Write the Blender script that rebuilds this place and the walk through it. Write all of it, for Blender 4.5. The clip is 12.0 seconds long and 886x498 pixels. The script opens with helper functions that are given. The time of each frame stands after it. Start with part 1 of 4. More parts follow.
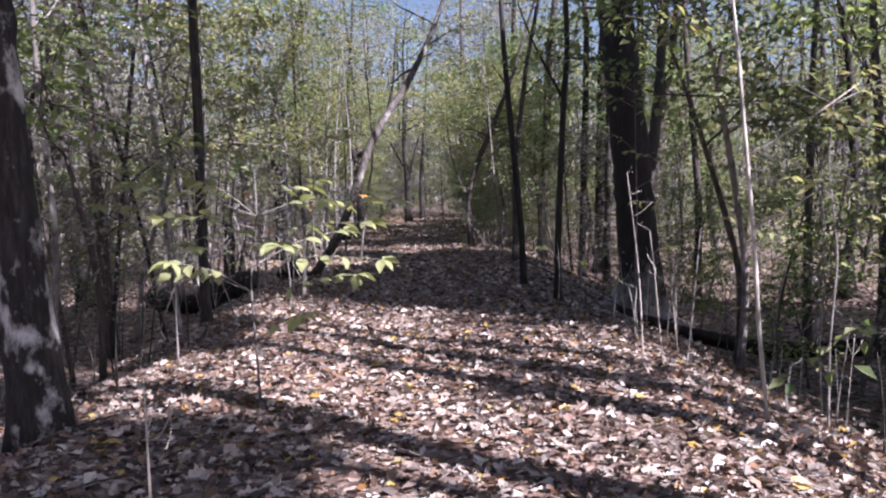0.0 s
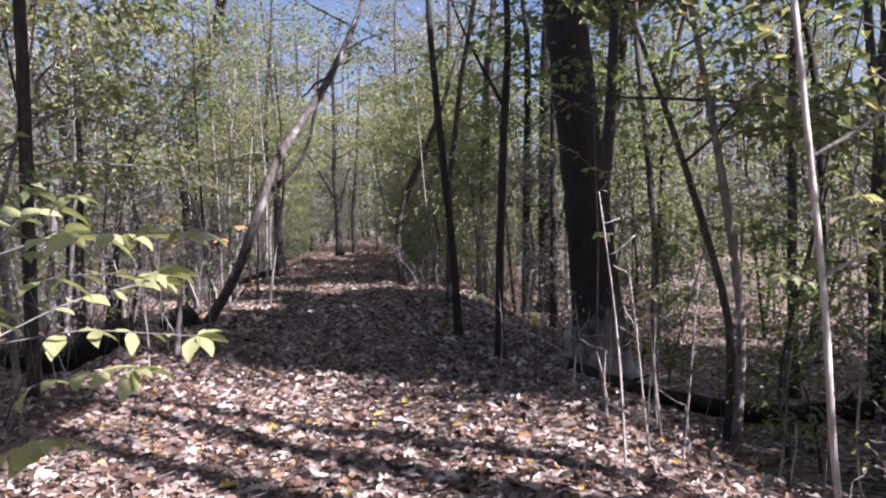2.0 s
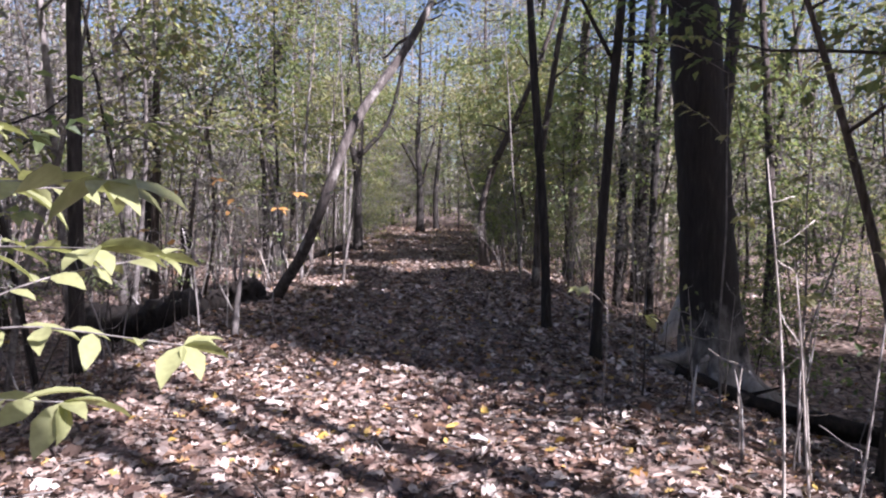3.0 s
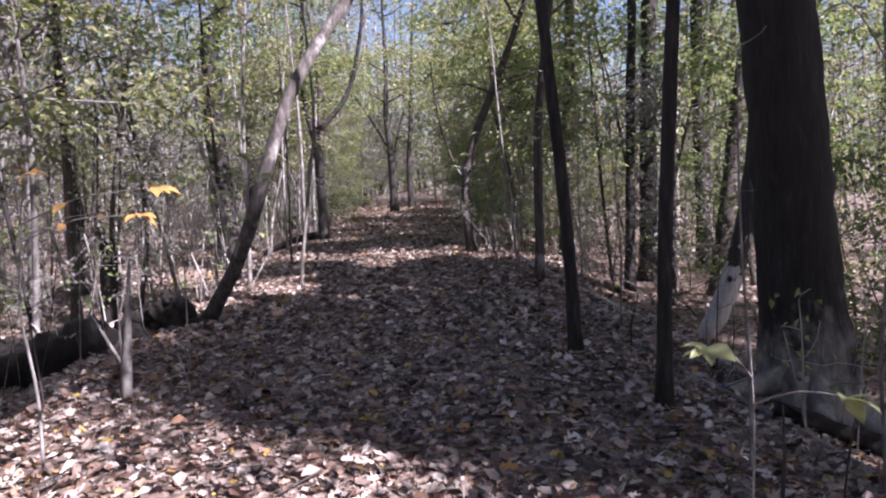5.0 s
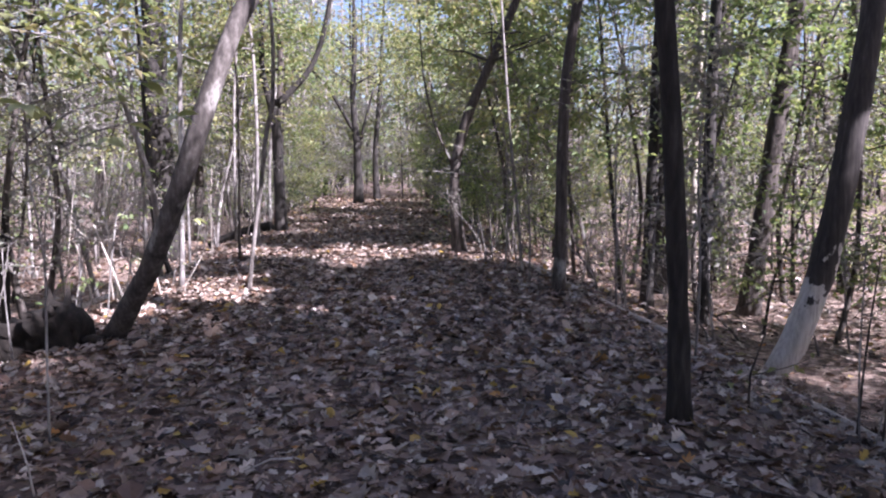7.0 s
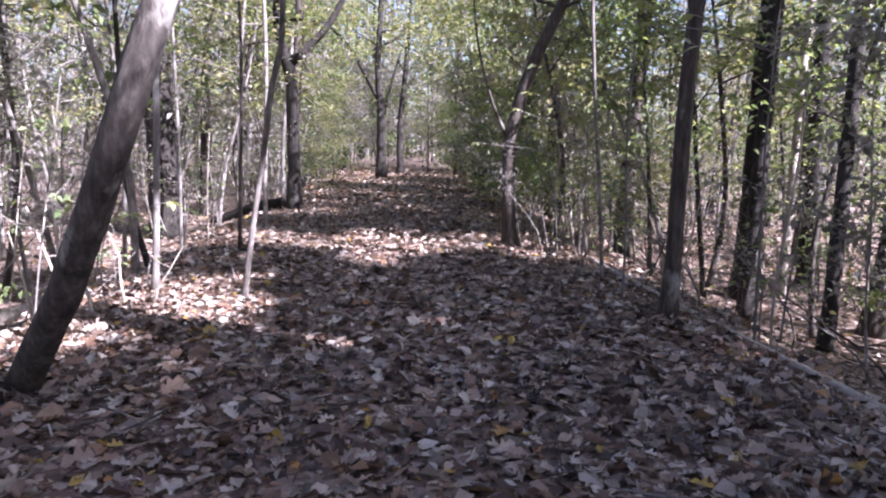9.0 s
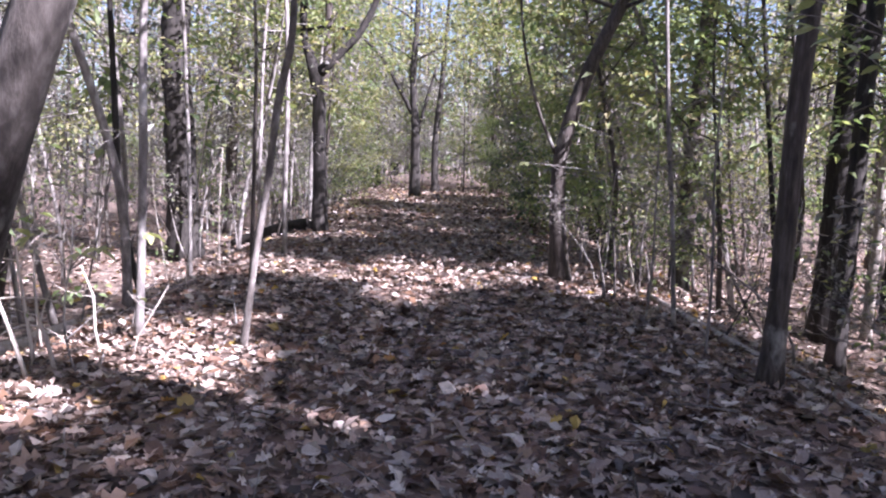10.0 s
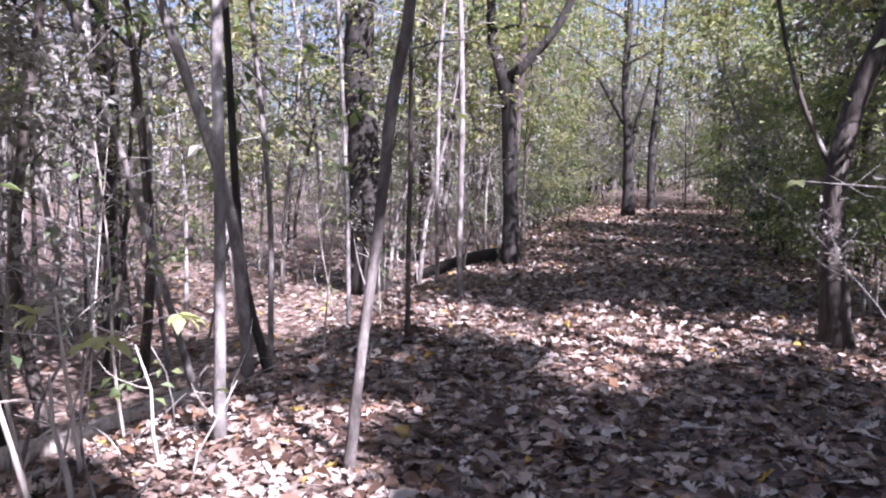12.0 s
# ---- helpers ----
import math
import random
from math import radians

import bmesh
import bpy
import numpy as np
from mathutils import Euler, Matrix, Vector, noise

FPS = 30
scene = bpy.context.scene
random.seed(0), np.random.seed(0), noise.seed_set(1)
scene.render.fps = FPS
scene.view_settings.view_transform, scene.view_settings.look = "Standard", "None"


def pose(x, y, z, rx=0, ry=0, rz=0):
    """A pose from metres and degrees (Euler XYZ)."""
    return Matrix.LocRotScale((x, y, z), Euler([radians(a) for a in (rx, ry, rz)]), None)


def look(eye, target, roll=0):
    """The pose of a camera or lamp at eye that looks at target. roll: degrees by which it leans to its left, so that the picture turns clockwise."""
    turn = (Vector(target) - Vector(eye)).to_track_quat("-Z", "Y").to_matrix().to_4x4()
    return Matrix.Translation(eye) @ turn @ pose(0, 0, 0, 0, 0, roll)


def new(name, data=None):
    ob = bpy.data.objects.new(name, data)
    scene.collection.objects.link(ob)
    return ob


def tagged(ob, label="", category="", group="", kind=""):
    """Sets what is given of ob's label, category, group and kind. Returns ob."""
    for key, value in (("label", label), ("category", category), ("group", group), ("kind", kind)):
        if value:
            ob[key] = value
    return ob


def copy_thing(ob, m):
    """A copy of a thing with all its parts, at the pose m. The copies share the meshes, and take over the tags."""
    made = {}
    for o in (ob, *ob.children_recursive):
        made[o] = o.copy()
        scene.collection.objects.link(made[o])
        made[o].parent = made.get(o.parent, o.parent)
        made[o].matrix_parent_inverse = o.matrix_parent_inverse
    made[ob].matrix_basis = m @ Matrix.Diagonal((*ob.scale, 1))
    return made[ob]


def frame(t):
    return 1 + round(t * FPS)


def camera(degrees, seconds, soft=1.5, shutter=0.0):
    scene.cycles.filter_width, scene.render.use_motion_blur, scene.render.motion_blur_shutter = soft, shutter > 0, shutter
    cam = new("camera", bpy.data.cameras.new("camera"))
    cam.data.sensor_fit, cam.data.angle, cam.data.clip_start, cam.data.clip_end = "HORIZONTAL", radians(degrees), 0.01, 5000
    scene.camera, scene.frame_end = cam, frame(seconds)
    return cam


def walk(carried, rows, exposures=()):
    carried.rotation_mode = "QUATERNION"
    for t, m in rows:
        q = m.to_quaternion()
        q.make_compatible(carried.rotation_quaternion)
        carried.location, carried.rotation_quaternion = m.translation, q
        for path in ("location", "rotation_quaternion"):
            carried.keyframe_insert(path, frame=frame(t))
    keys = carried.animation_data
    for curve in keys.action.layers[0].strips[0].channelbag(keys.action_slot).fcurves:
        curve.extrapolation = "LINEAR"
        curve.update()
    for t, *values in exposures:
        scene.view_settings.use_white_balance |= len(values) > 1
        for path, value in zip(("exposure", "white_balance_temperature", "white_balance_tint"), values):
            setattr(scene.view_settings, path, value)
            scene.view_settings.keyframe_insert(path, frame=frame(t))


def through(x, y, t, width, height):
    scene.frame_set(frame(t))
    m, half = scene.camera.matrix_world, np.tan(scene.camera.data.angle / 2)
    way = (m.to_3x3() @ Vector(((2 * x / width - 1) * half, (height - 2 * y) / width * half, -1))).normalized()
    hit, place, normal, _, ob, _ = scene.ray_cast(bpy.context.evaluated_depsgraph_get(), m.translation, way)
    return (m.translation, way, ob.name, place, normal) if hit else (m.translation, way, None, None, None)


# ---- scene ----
cam = camera(61.7, 12.0, soft=2.15)
PATH = [
    (0, (0.41, 1.067, 1.636), (0.45, 3.061, 1.487), -1.3),
    (0.5, (0.494, 1.651, 1.626), (0.605, 3.644, 1.504), 1.7),
    (1, (0.655, 2.179, 1.587), (1.064, 4.133, 1.468), 0.5),
    (1.5, (0.739, 2.784, 1.589), (1.057, 4.756, 1.502), -0.6),
    (2, (0.806, 3.375, 1.605), (1.007, 5.364, 1.54), -1.4),
    (2.5, (0.846, 3.978, 1.58), (0.839, 5.976, 1.492), -0.4),
    (3, (0.822, 4.555, 1.566), (0.805, 6.551, 1.444), 0.7),
    (3.2, (0.804, 4.761, 1.545), (0.788, 6.755, 1.382), 0.4),
    (4.8, (0.808, 6.975, 1.634), (0.883, 8.967, 1.464), -2.9),
    (5, (0.768, 7.224, 1.628), (0.81, 9.214, 1.434), -2.7),
    (5.5, (0.646, 7.818, 1.648), (0.67, 9.806, 1.428), -1.0),
    (6, (0.548, 8.437, 1.579), (0.448, 10.427, 1.41), -3.1),
    (6.5, (0.444, 9.012, 1.494), (0.427, 11.001, 1.291), -1.5),
    (7, (0.398, 9.706, 1.428), (0.558, 11.689, 1.223), -0.3),
    (7.5, (0.299, 10.293, 1.404), (0.412, 12.269, 1.118), 2.6),
    (7.7, (0.258, 10.522, 1.403), (0.384, 12.502, 1.15), 2.9),
    (9.3, (0.157, 12.457, 1.423), (0.273, 14.434, 1.146), 1.2),
    (9.5, (0.165, 12.712, 1.425), (0.263, 14.693, 1.174), 1.7),
    (10, (0.164, 13.284, 1.442), (0.19, 15.27, 1.209), 1.8),
    (10.5, (0.14, 13.823, 1.48), (0.079, 15.81, 1.257), 1.3),
    (11, (0.156, 14.352, 1.492), (-0.121, 16.321, 1.28), 0.5),
    (11.5, (0.156, 14.833, 1.525), (-0.219, 16.79, 1.355), 1.3),
    (12, (0.205, 15.342, 1.494), (-0.337, 17.256, 1.296), -0.2),
]
EXPOSURES = [(0.0, 1.6, 5750, 27), (2.5, 1.68, 5850, 28), (5.0, 1.82, 5800, 30), (7.5, 2.25, 5680, 30), (9.5, 2.35, 5650, 31), (12.0, 2.1, 5600, 32)]
SKY_STRENGTH, SUN_STRENGTH = 0.05, 5.0
walk(cam, [(t, look(eye, target, roll)) for t, eye, target, roll in PATH], EXPOSURES)

# ---- world, sun ----
SUN_TO = Vector((0.79, -0.61, 0.0)).normalized()
SUN_ELEV = radians(41)
sky_world = bpy.data.worlds.new("sky")
scene.world = sky_world
sky_world.use_nodes = True
wn = sky_world.node_tree
sky = wn.nodes.new("ShaderNodeTexSky")
sky.sky_type = "NISHITA"
sky.sun_disc = False
sky.dust_density = 2.0
sky.ozone_density = 0.8
sky.sun_elevation = SUN_ELEV
sky.sun_rotation = math.atan2(SUN_TO.x, SUN_TO.y)
background = wn.nodes["Background"]
background.inputs["Strength"].default_value = SKY_STRENGTH
wn.links.new(sky.outputs[0], background.inputs["Color"])
sun_data = bpy.data.lights.new("sun", "SUN")
sun_data.energy = SUN_STRENGTH
sun_data.angle = radians(0.53)
sun_data.color = (1.0, 0.95, 0.88)
sun = new("sun", sun_data)
sun_dir = Vector((SUN_TO.x * math.cos(SUN_ELEV), SUN_TO.y * math.cos(SUN_ELEV), math.sin(SUN_ELEV)))
sun.matrix_world = look(tuple(sun_dir * 60), (0, 0, 0))


# ---- materials ----
def nodes_of(name):
    m = bpy.data.materials.new(name)
    m.use_nodes = True
    nt = m.node_tree
    return m, nt, nt.nodes["Principled BSDF"]


def ramp(nt, fac, stops):
    r = nt.nodes.new("ShaderNodeValToRGB")
    els = r.color_ramp.elements
    while len(els) < len(stops):
        els.new(0.5)
    for e, (p, c) in zip(els, stops):
        e.position, e.color = p, (*c, 1)
    nt.links.new(fac, r.inputs[0])
    return r.outputs[0]


def noise_tex(nt, scale, detail=4.0, vec=None, rough=0.55):
    n = nt.nodes.new("ShaderNodeTexNoise")
    n.inputs["Scale"].default_value, n.inputs["Detail"].default_value = scale, detail
    n.inputs["Roughness"].default_value = rough
    if vec is not None:
        nt.links.new(vec, n.inputs["Vector"])
    return n.outputs["Fac"]


def mapped(nt, scale):
    g = nt.nodes.new("ShaderNodeNewGeometry")
    mp = nt.nodes.new("ShaderNodeMapping")
    mp.inputs["Scale"].default_value = scale
    nt.links.new(g.outputs["Position"], mp.inputs["Vector"])
    return mp.outputs[0]


def mixed(nt, fac, a, b, mode="MIX"):
    m = nt.nodes.new("ShaderNodeMix")
    m.data_type, m.blend_type = "RGBA", mode
    for sock, v in ((m.inputs[0], fac), (m.inputs[6], a), (m.inputs[7], b)):
        if isinstance(v, (int, float)):
            sock.default_value = v
        elif isinstance(v, tuple):
            sock.default_value = (*v, 1)
        else:
            nt.links.new(v, sock)
    return m.outputs[2]


def bump(nt, b, height, strength, dist):
    n = nt.nodes.new("ShaderNodeBump")
    n.inputs["Strength"].default_value, n.inputs["Distance"].default_value = strength, dist
    nt.links.new(height, n.inputs["Height"])
    nt.links.new(n.outputs[0], b.inputs["Normal"])


def bark(name, dark, mid, light, lichen, lichen_at=0.62, stretch=0.18, scale=26.0):
    """Furrowed bark with paler plates and patches of lichen; on the old tree the patches also paint sun dapples."""
    m, nt, b = nodes_of(name)
    vec = mapped(nt, (1, 1, stretch))
    fine = noise_tex(nt, scale, 6, vec, 0.65)
    col = ramp(nt, fine, [(0.32, dark), (0.5, mid), (0.7, light)])
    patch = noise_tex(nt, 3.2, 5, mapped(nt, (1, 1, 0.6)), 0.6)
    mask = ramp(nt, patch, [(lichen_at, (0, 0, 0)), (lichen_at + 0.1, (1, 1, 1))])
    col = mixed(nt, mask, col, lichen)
    tone = nt.nodes.new("ShaderNodeObjectInfo").outputs["Random"]
    col = mixed(nt, 0.5, col, ramp(nt, tone, [(0.0, (0.55, 0.52, 0.5)), (1.0, (1, 1, 1))]), "MULTIPLY")
    nt.links.new(col, b.inputs["Base Color"])
    b.inputs["Roughness"].default_value = 0.9
    bump(nt, b, fine, 0.7, 0.02)
    return m


def leafy(name, colours, through=0.35, rough=0.55, glow=(1.35, 1.35, 0.85)):
    """Thin leaves: each one a tone of its own, light passing through the blade."""
    m, nt, b = nodes_of(name)
    rnd = nt.nodes.new("ShaderNodeNewGeometry").outputs["Random Per Island"]
    n = len(colours)
    col = ramp(nt, rnd, [(i / (n - 1), c) for i, c in enumerate(colours)])
    speck = noise_tex(nt, 55, 3, mapped(nt, (1, 1, 1)))
    col = mixed(nt, 0.35, col, ramp(nt, speck, [(0.3, (0.45, 0.42, 0.35)), (0.65, (1, 1, 1))]), "MULTIPLY")
    nt.links.new(col, b.inputs["Base Color"])
    b.inputs["Roughness"].default_value = rough
    t = nt.nodes.new("ShaderNodeBsdfTranslucent")
    nt.links.new(mixed(nt, 1.0, col, glow, "MULTIPLY"), t.inputs["Color"])
    mix = nt.nodes.new("ShaderNodeMixShader")
    mix.inputs[0].default_value = through
    nt.links.new(b.outputs[0], mix.inputs[1])
    nt.links.new(t.outputs[0], mix.inputs[2])
    nt.links.new(mix.outputs[0], nt.nodes["Material Output"].inputs["Surface"])
    return m


BARK_DARK = bark("bark_dark", (0.011, 0.009, 0.0085), (0.027, 0.023, 0.02), (0.065, 0.057, 0.051), (0.22, 0.21, 0.195), 0.68)
BARK_BROWN = bark("bark_brown", (0.03, 0.024, 0.021), (0.07, 0.057, 0.049), (0.15, 0.13, 0.115), (0.34, 0.33, 0.3), 0.62)
BARK_GREY = bark("bark_grey", (0.1, 0.09, 0.083), (0.22, 0.2, 0.188), (0.37, 0.346, 0.328), (0.55, 0.53, 0.5), 0.57, 0.5, 14)
BARK_MID = bark("bark_mid", (0.06, 0.05, 0.045), (0.15, 0.13, 0.118), (0.28, 0.26, 0.24), (0.45, 0.43, 0.4), 0.58, 0.4, 16)
BARK_BARE = bark("bare_wood", (0.3, 0.26, 0.22), (0.48, 0.43, 0.38), (0.62, 0.58, 0.53), (0.12, 0.1, 0.085), 0.64, 0.12, 30)
BARK_ROT = bark("rotten_wood", (0.006, 0.005, 0.004), (0.016, 0.012, 0.009), (0.04, 0.03, 0.024), (0.025, 0.028, 0.016), 0.62, 0.6, 18)
LEAF_GREEN = leafy("leaf_green", [(0.1, 0.15, 0.07), (0.16, 0.22, 0.1), (0.22, 0.28, 0.13), (0.31, 0.34, 0.16), (0.14, 0.2, 0.11)], 0.5)
LEAF_YELLOW = leafy("leaf_yellow_green", [(0.15, 0.19, 0.085), (0.25, 0.29, 0.14), (0.4, 0.41, 0.2), (0.29, 0.25, 0.15), (0.2, 0.25, 0.115)], 0.5)
LEAF_OLIVE = leafy("leaf_olive", [(0.12, 0.12, 0.1), (0.25, 0.24, 0.215), (0.34, 0.325, 0.305), (0.17, 0.19, 0.13), (0.44, 0.425, 0.41), (0.24, 0.205, 0.18)], 0.5, 0.55, (1.15, 1.12, 1.0))
LEAF_BIG = leafy("leaf_broad", [(0.12, 0.16, 0.06), (0.2, 0.24, 0.09), (0.3, 0.33, 0.14), (0.46, 0.46, 0.26), (0.17, 0.2, 0.07)], 0.32, 0.35, (1.25, 1.3, 0.8))
LEAF_CANOPY = leafy("leaf_canopy", [(0.05, 0.08, 0.03), (0.08, 0.12, 0.045), (0.13, 0.15, 0.06)], 0.12, 0.5)
LEAF_PINE = leafy("leaf_dark_evergreen", [(0.03, 0.06, 0.025), (0.05, 0.09, 0.04), (0.07, 0.11, 0.05)], 0.2, 0.4)
LITTER = leafy("leaf_litter", [(0.022, 0.014, 0.012), (0.08, 0.046, 0.035), (0.18, 0.108, 0.078), (0.42, 0.33, 0.28), (0.1, 0.055, 0.039), (0.66, 0.59, 0.53), (0.04, 0.025, 0.02),
                               (0.27, 0.16, 0.1), (0.52, 0.44, 0.39), (0.065, 0.039, 0.031)], 0.08, 0.4)
LITTER_GOLD = leafy("leaf_litter_yellow", [(0.45, 0.3, 0.06), (0.52, 0.38, 0.11), (0.42, 0.2, 0.06), (0.36, 0.3, 0.1)], 0.15, 0.5)


def peeled_or_sunlit_foot(name, level, bright=1.0, dark=1.0, crisp=40.0):
    """Dark bark that has fallen off the lower trunk, leaving torn edges and bleached wood; on the large tree the pale
    foot is painted sunlight.
    """
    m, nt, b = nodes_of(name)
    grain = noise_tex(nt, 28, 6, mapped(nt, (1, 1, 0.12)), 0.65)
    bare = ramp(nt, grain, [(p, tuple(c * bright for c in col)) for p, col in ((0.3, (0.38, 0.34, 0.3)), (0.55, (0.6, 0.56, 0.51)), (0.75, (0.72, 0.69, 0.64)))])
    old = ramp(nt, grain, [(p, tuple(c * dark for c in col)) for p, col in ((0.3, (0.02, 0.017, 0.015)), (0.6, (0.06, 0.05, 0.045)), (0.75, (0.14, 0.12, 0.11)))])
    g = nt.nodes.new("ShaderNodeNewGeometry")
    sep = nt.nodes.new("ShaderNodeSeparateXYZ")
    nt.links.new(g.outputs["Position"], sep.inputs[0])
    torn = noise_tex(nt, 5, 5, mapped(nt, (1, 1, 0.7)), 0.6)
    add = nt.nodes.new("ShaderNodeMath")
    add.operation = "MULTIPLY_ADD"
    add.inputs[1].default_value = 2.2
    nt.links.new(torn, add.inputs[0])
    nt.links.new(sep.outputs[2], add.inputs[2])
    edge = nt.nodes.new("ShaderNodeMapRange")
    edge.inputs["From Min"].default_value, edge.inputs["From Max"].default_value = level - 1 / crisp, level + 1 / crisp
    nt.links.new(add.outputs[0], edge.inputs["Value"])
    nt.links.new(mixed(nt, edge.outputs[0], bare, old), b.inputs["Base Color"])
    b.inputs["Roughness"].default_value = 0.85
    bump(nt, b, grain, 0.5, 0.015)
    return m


def soil_material():
    m, nt, b = nodes_of("forest_floor")
    vec = mapped(nt, (1, 1, 1))
    v = nt.nodes.new("ShaderNodeTexVoronoi")
    v.inputs["Scale"].default_value = 14
    v.inputs["Randomness"].default_value = 1
    wob = noise_tex(nt, 9, 4, vec)
    add = mixed(nt, 0.12, vec, wob, "ADD")
    nt.links.new(add, v.inputs["Vector"])
    sep = nt.nodes.new("ShaderNodeSeparateColor")
    nt.links.new(v.outputs["Color"], sep.inputs[0])
    col = ramp(nt, sep.outputs[0], [(0.0, (0.05, 0.034, 0.027)), (0.35, (0.13, 0.088, 0.068)), (0.6, (0.22, 0.155, 0.125)), (0.85, (0.32, 0.245, 0.2)), (1.0, (0.42, 0.34, 0.29))])
    big = noise_tex(nt, 0.8, 5, vec)
    col = mixed(nt, 0.6, col, ramp(nt, big, [(0.3, (0.5, 0.45, 0.42)), (0.7, (1, 1, 1))]), "MULTIPLY")
    nt.links.new(col, b.inputs["Base Color"])
    b.inputs["Roughness"].default_value = 0.85
    bump(nt, b, v.outputs["Distance"], 0.8, 0.03)
    return m


SOIL = soil_material()


# ---- mesh helpers ----
class Builder:
    """Gathers vertices and faces; every face may have its own material slot."""

    def __init__(self):
        self.v, self.f, self.m, self.n = [], [], [], 0

    def add(self, verts, faces, mat=0):
        self.v.append(np.asarray(verts, float))
        self.f += [tuple(i + self.n for i in f) for f in faces]
        self.m += [mat] * len(faces)
        self.n += len(verts)

    def mesh(self, name, mats, smooth=True):
        me = bpy.data.meshes.new(name)
        me.from_pydata(np.concatenate(self.v).tolist() if self.v else [], [], self.f)
        for mt in mats:
            me.materials.append(mt)
        me.polygons.foreach_set("material_index", self.m)
        if smooth:
            me.polygons.foreach_set("use_smooth", [True] * len(self.f))
        me.update()
        return me


def part(name, me, parent=None, label=""):
    ob = new(name, me)
    if parent is not None:
        ob.parent = parent
    if label:
        ob["label"] = label
    return ob


def smooth_line(pts, radii, step):
    """Points and radii along a rounded curve through pts."""
    p = np.array(pts, float)
    r = np.array(radii, float)
    d = np.r_[0, np.cumsum(np.linalg.norm(np.diff(p, axis=0), axis=1))]
    n = max(2, int(d[-1] / step) + 1)
    s = np.linspace(0, d[-1], n)
    q = np.stack([np.interp(s, d, p[:, k]) for k in range(3)], 1)
    if n > 4:
        for _ in range(2):
            q[1:-1] = (q[:-2] + 2 * q[1:-1] + q[2:]) / 4
    return q, np.interp(s, d, r)


def tube(bd, pts, radii, sides=6, mat=0, rough=0.0, rng=None, caps=True):
    """A bent, tapering round rod with uneven sides."""
    p, r = np.asarray(pts, float), np.asarray(radii, float)
    n = len(p)
    tan = np.gradient(p, axis=0)
    tan /= np.linalg.norm(tan, axis=1, keepdims=True) + 1e-9
    ref = np.array([0.31, 0.95, 0.05]) if abs(tan[:, 1]).mean() < 0.8 else np.array([1.0, 0.1, 0.2])
    a = np.cross(tan, ref)
    a /= np.linalg.norm(a, axis=1, keepdims=True) + 1e-9
    b = np.cross(tan, a)
    ang = np.linspace(0, 2 * np.pi, sides, endpoint=False)
    rr = r[:, None] * np.ones(sides)
    if rough and rng is not None:
        rr = rr * (1 + rough * rng.normal(size=(1, sides)) * 0.7 + rough * rng.normal(size=(n, sides)))
    v = p[:, None] + rr[..., None] * (np.cos(ang)[None, :, None] * a[:, None] + np.sin(ang)[None, :, None] * b[:, None])
    faces = []
    for i in range(n - 1):
        for j in range(sides):
            k = (j + 1) % sides
            faces.append((i * sides + j, i * sides + k, (i + 1) * sides + k, (i + 1) * sides + j))
    if caps:
        faces.append(tuple(range(sides))[::-1])
        faces.append(tuple((n - 1) * sides + j for j in range(sides)))
    bd.add(v.reshape(-1, 3), faces, mat)


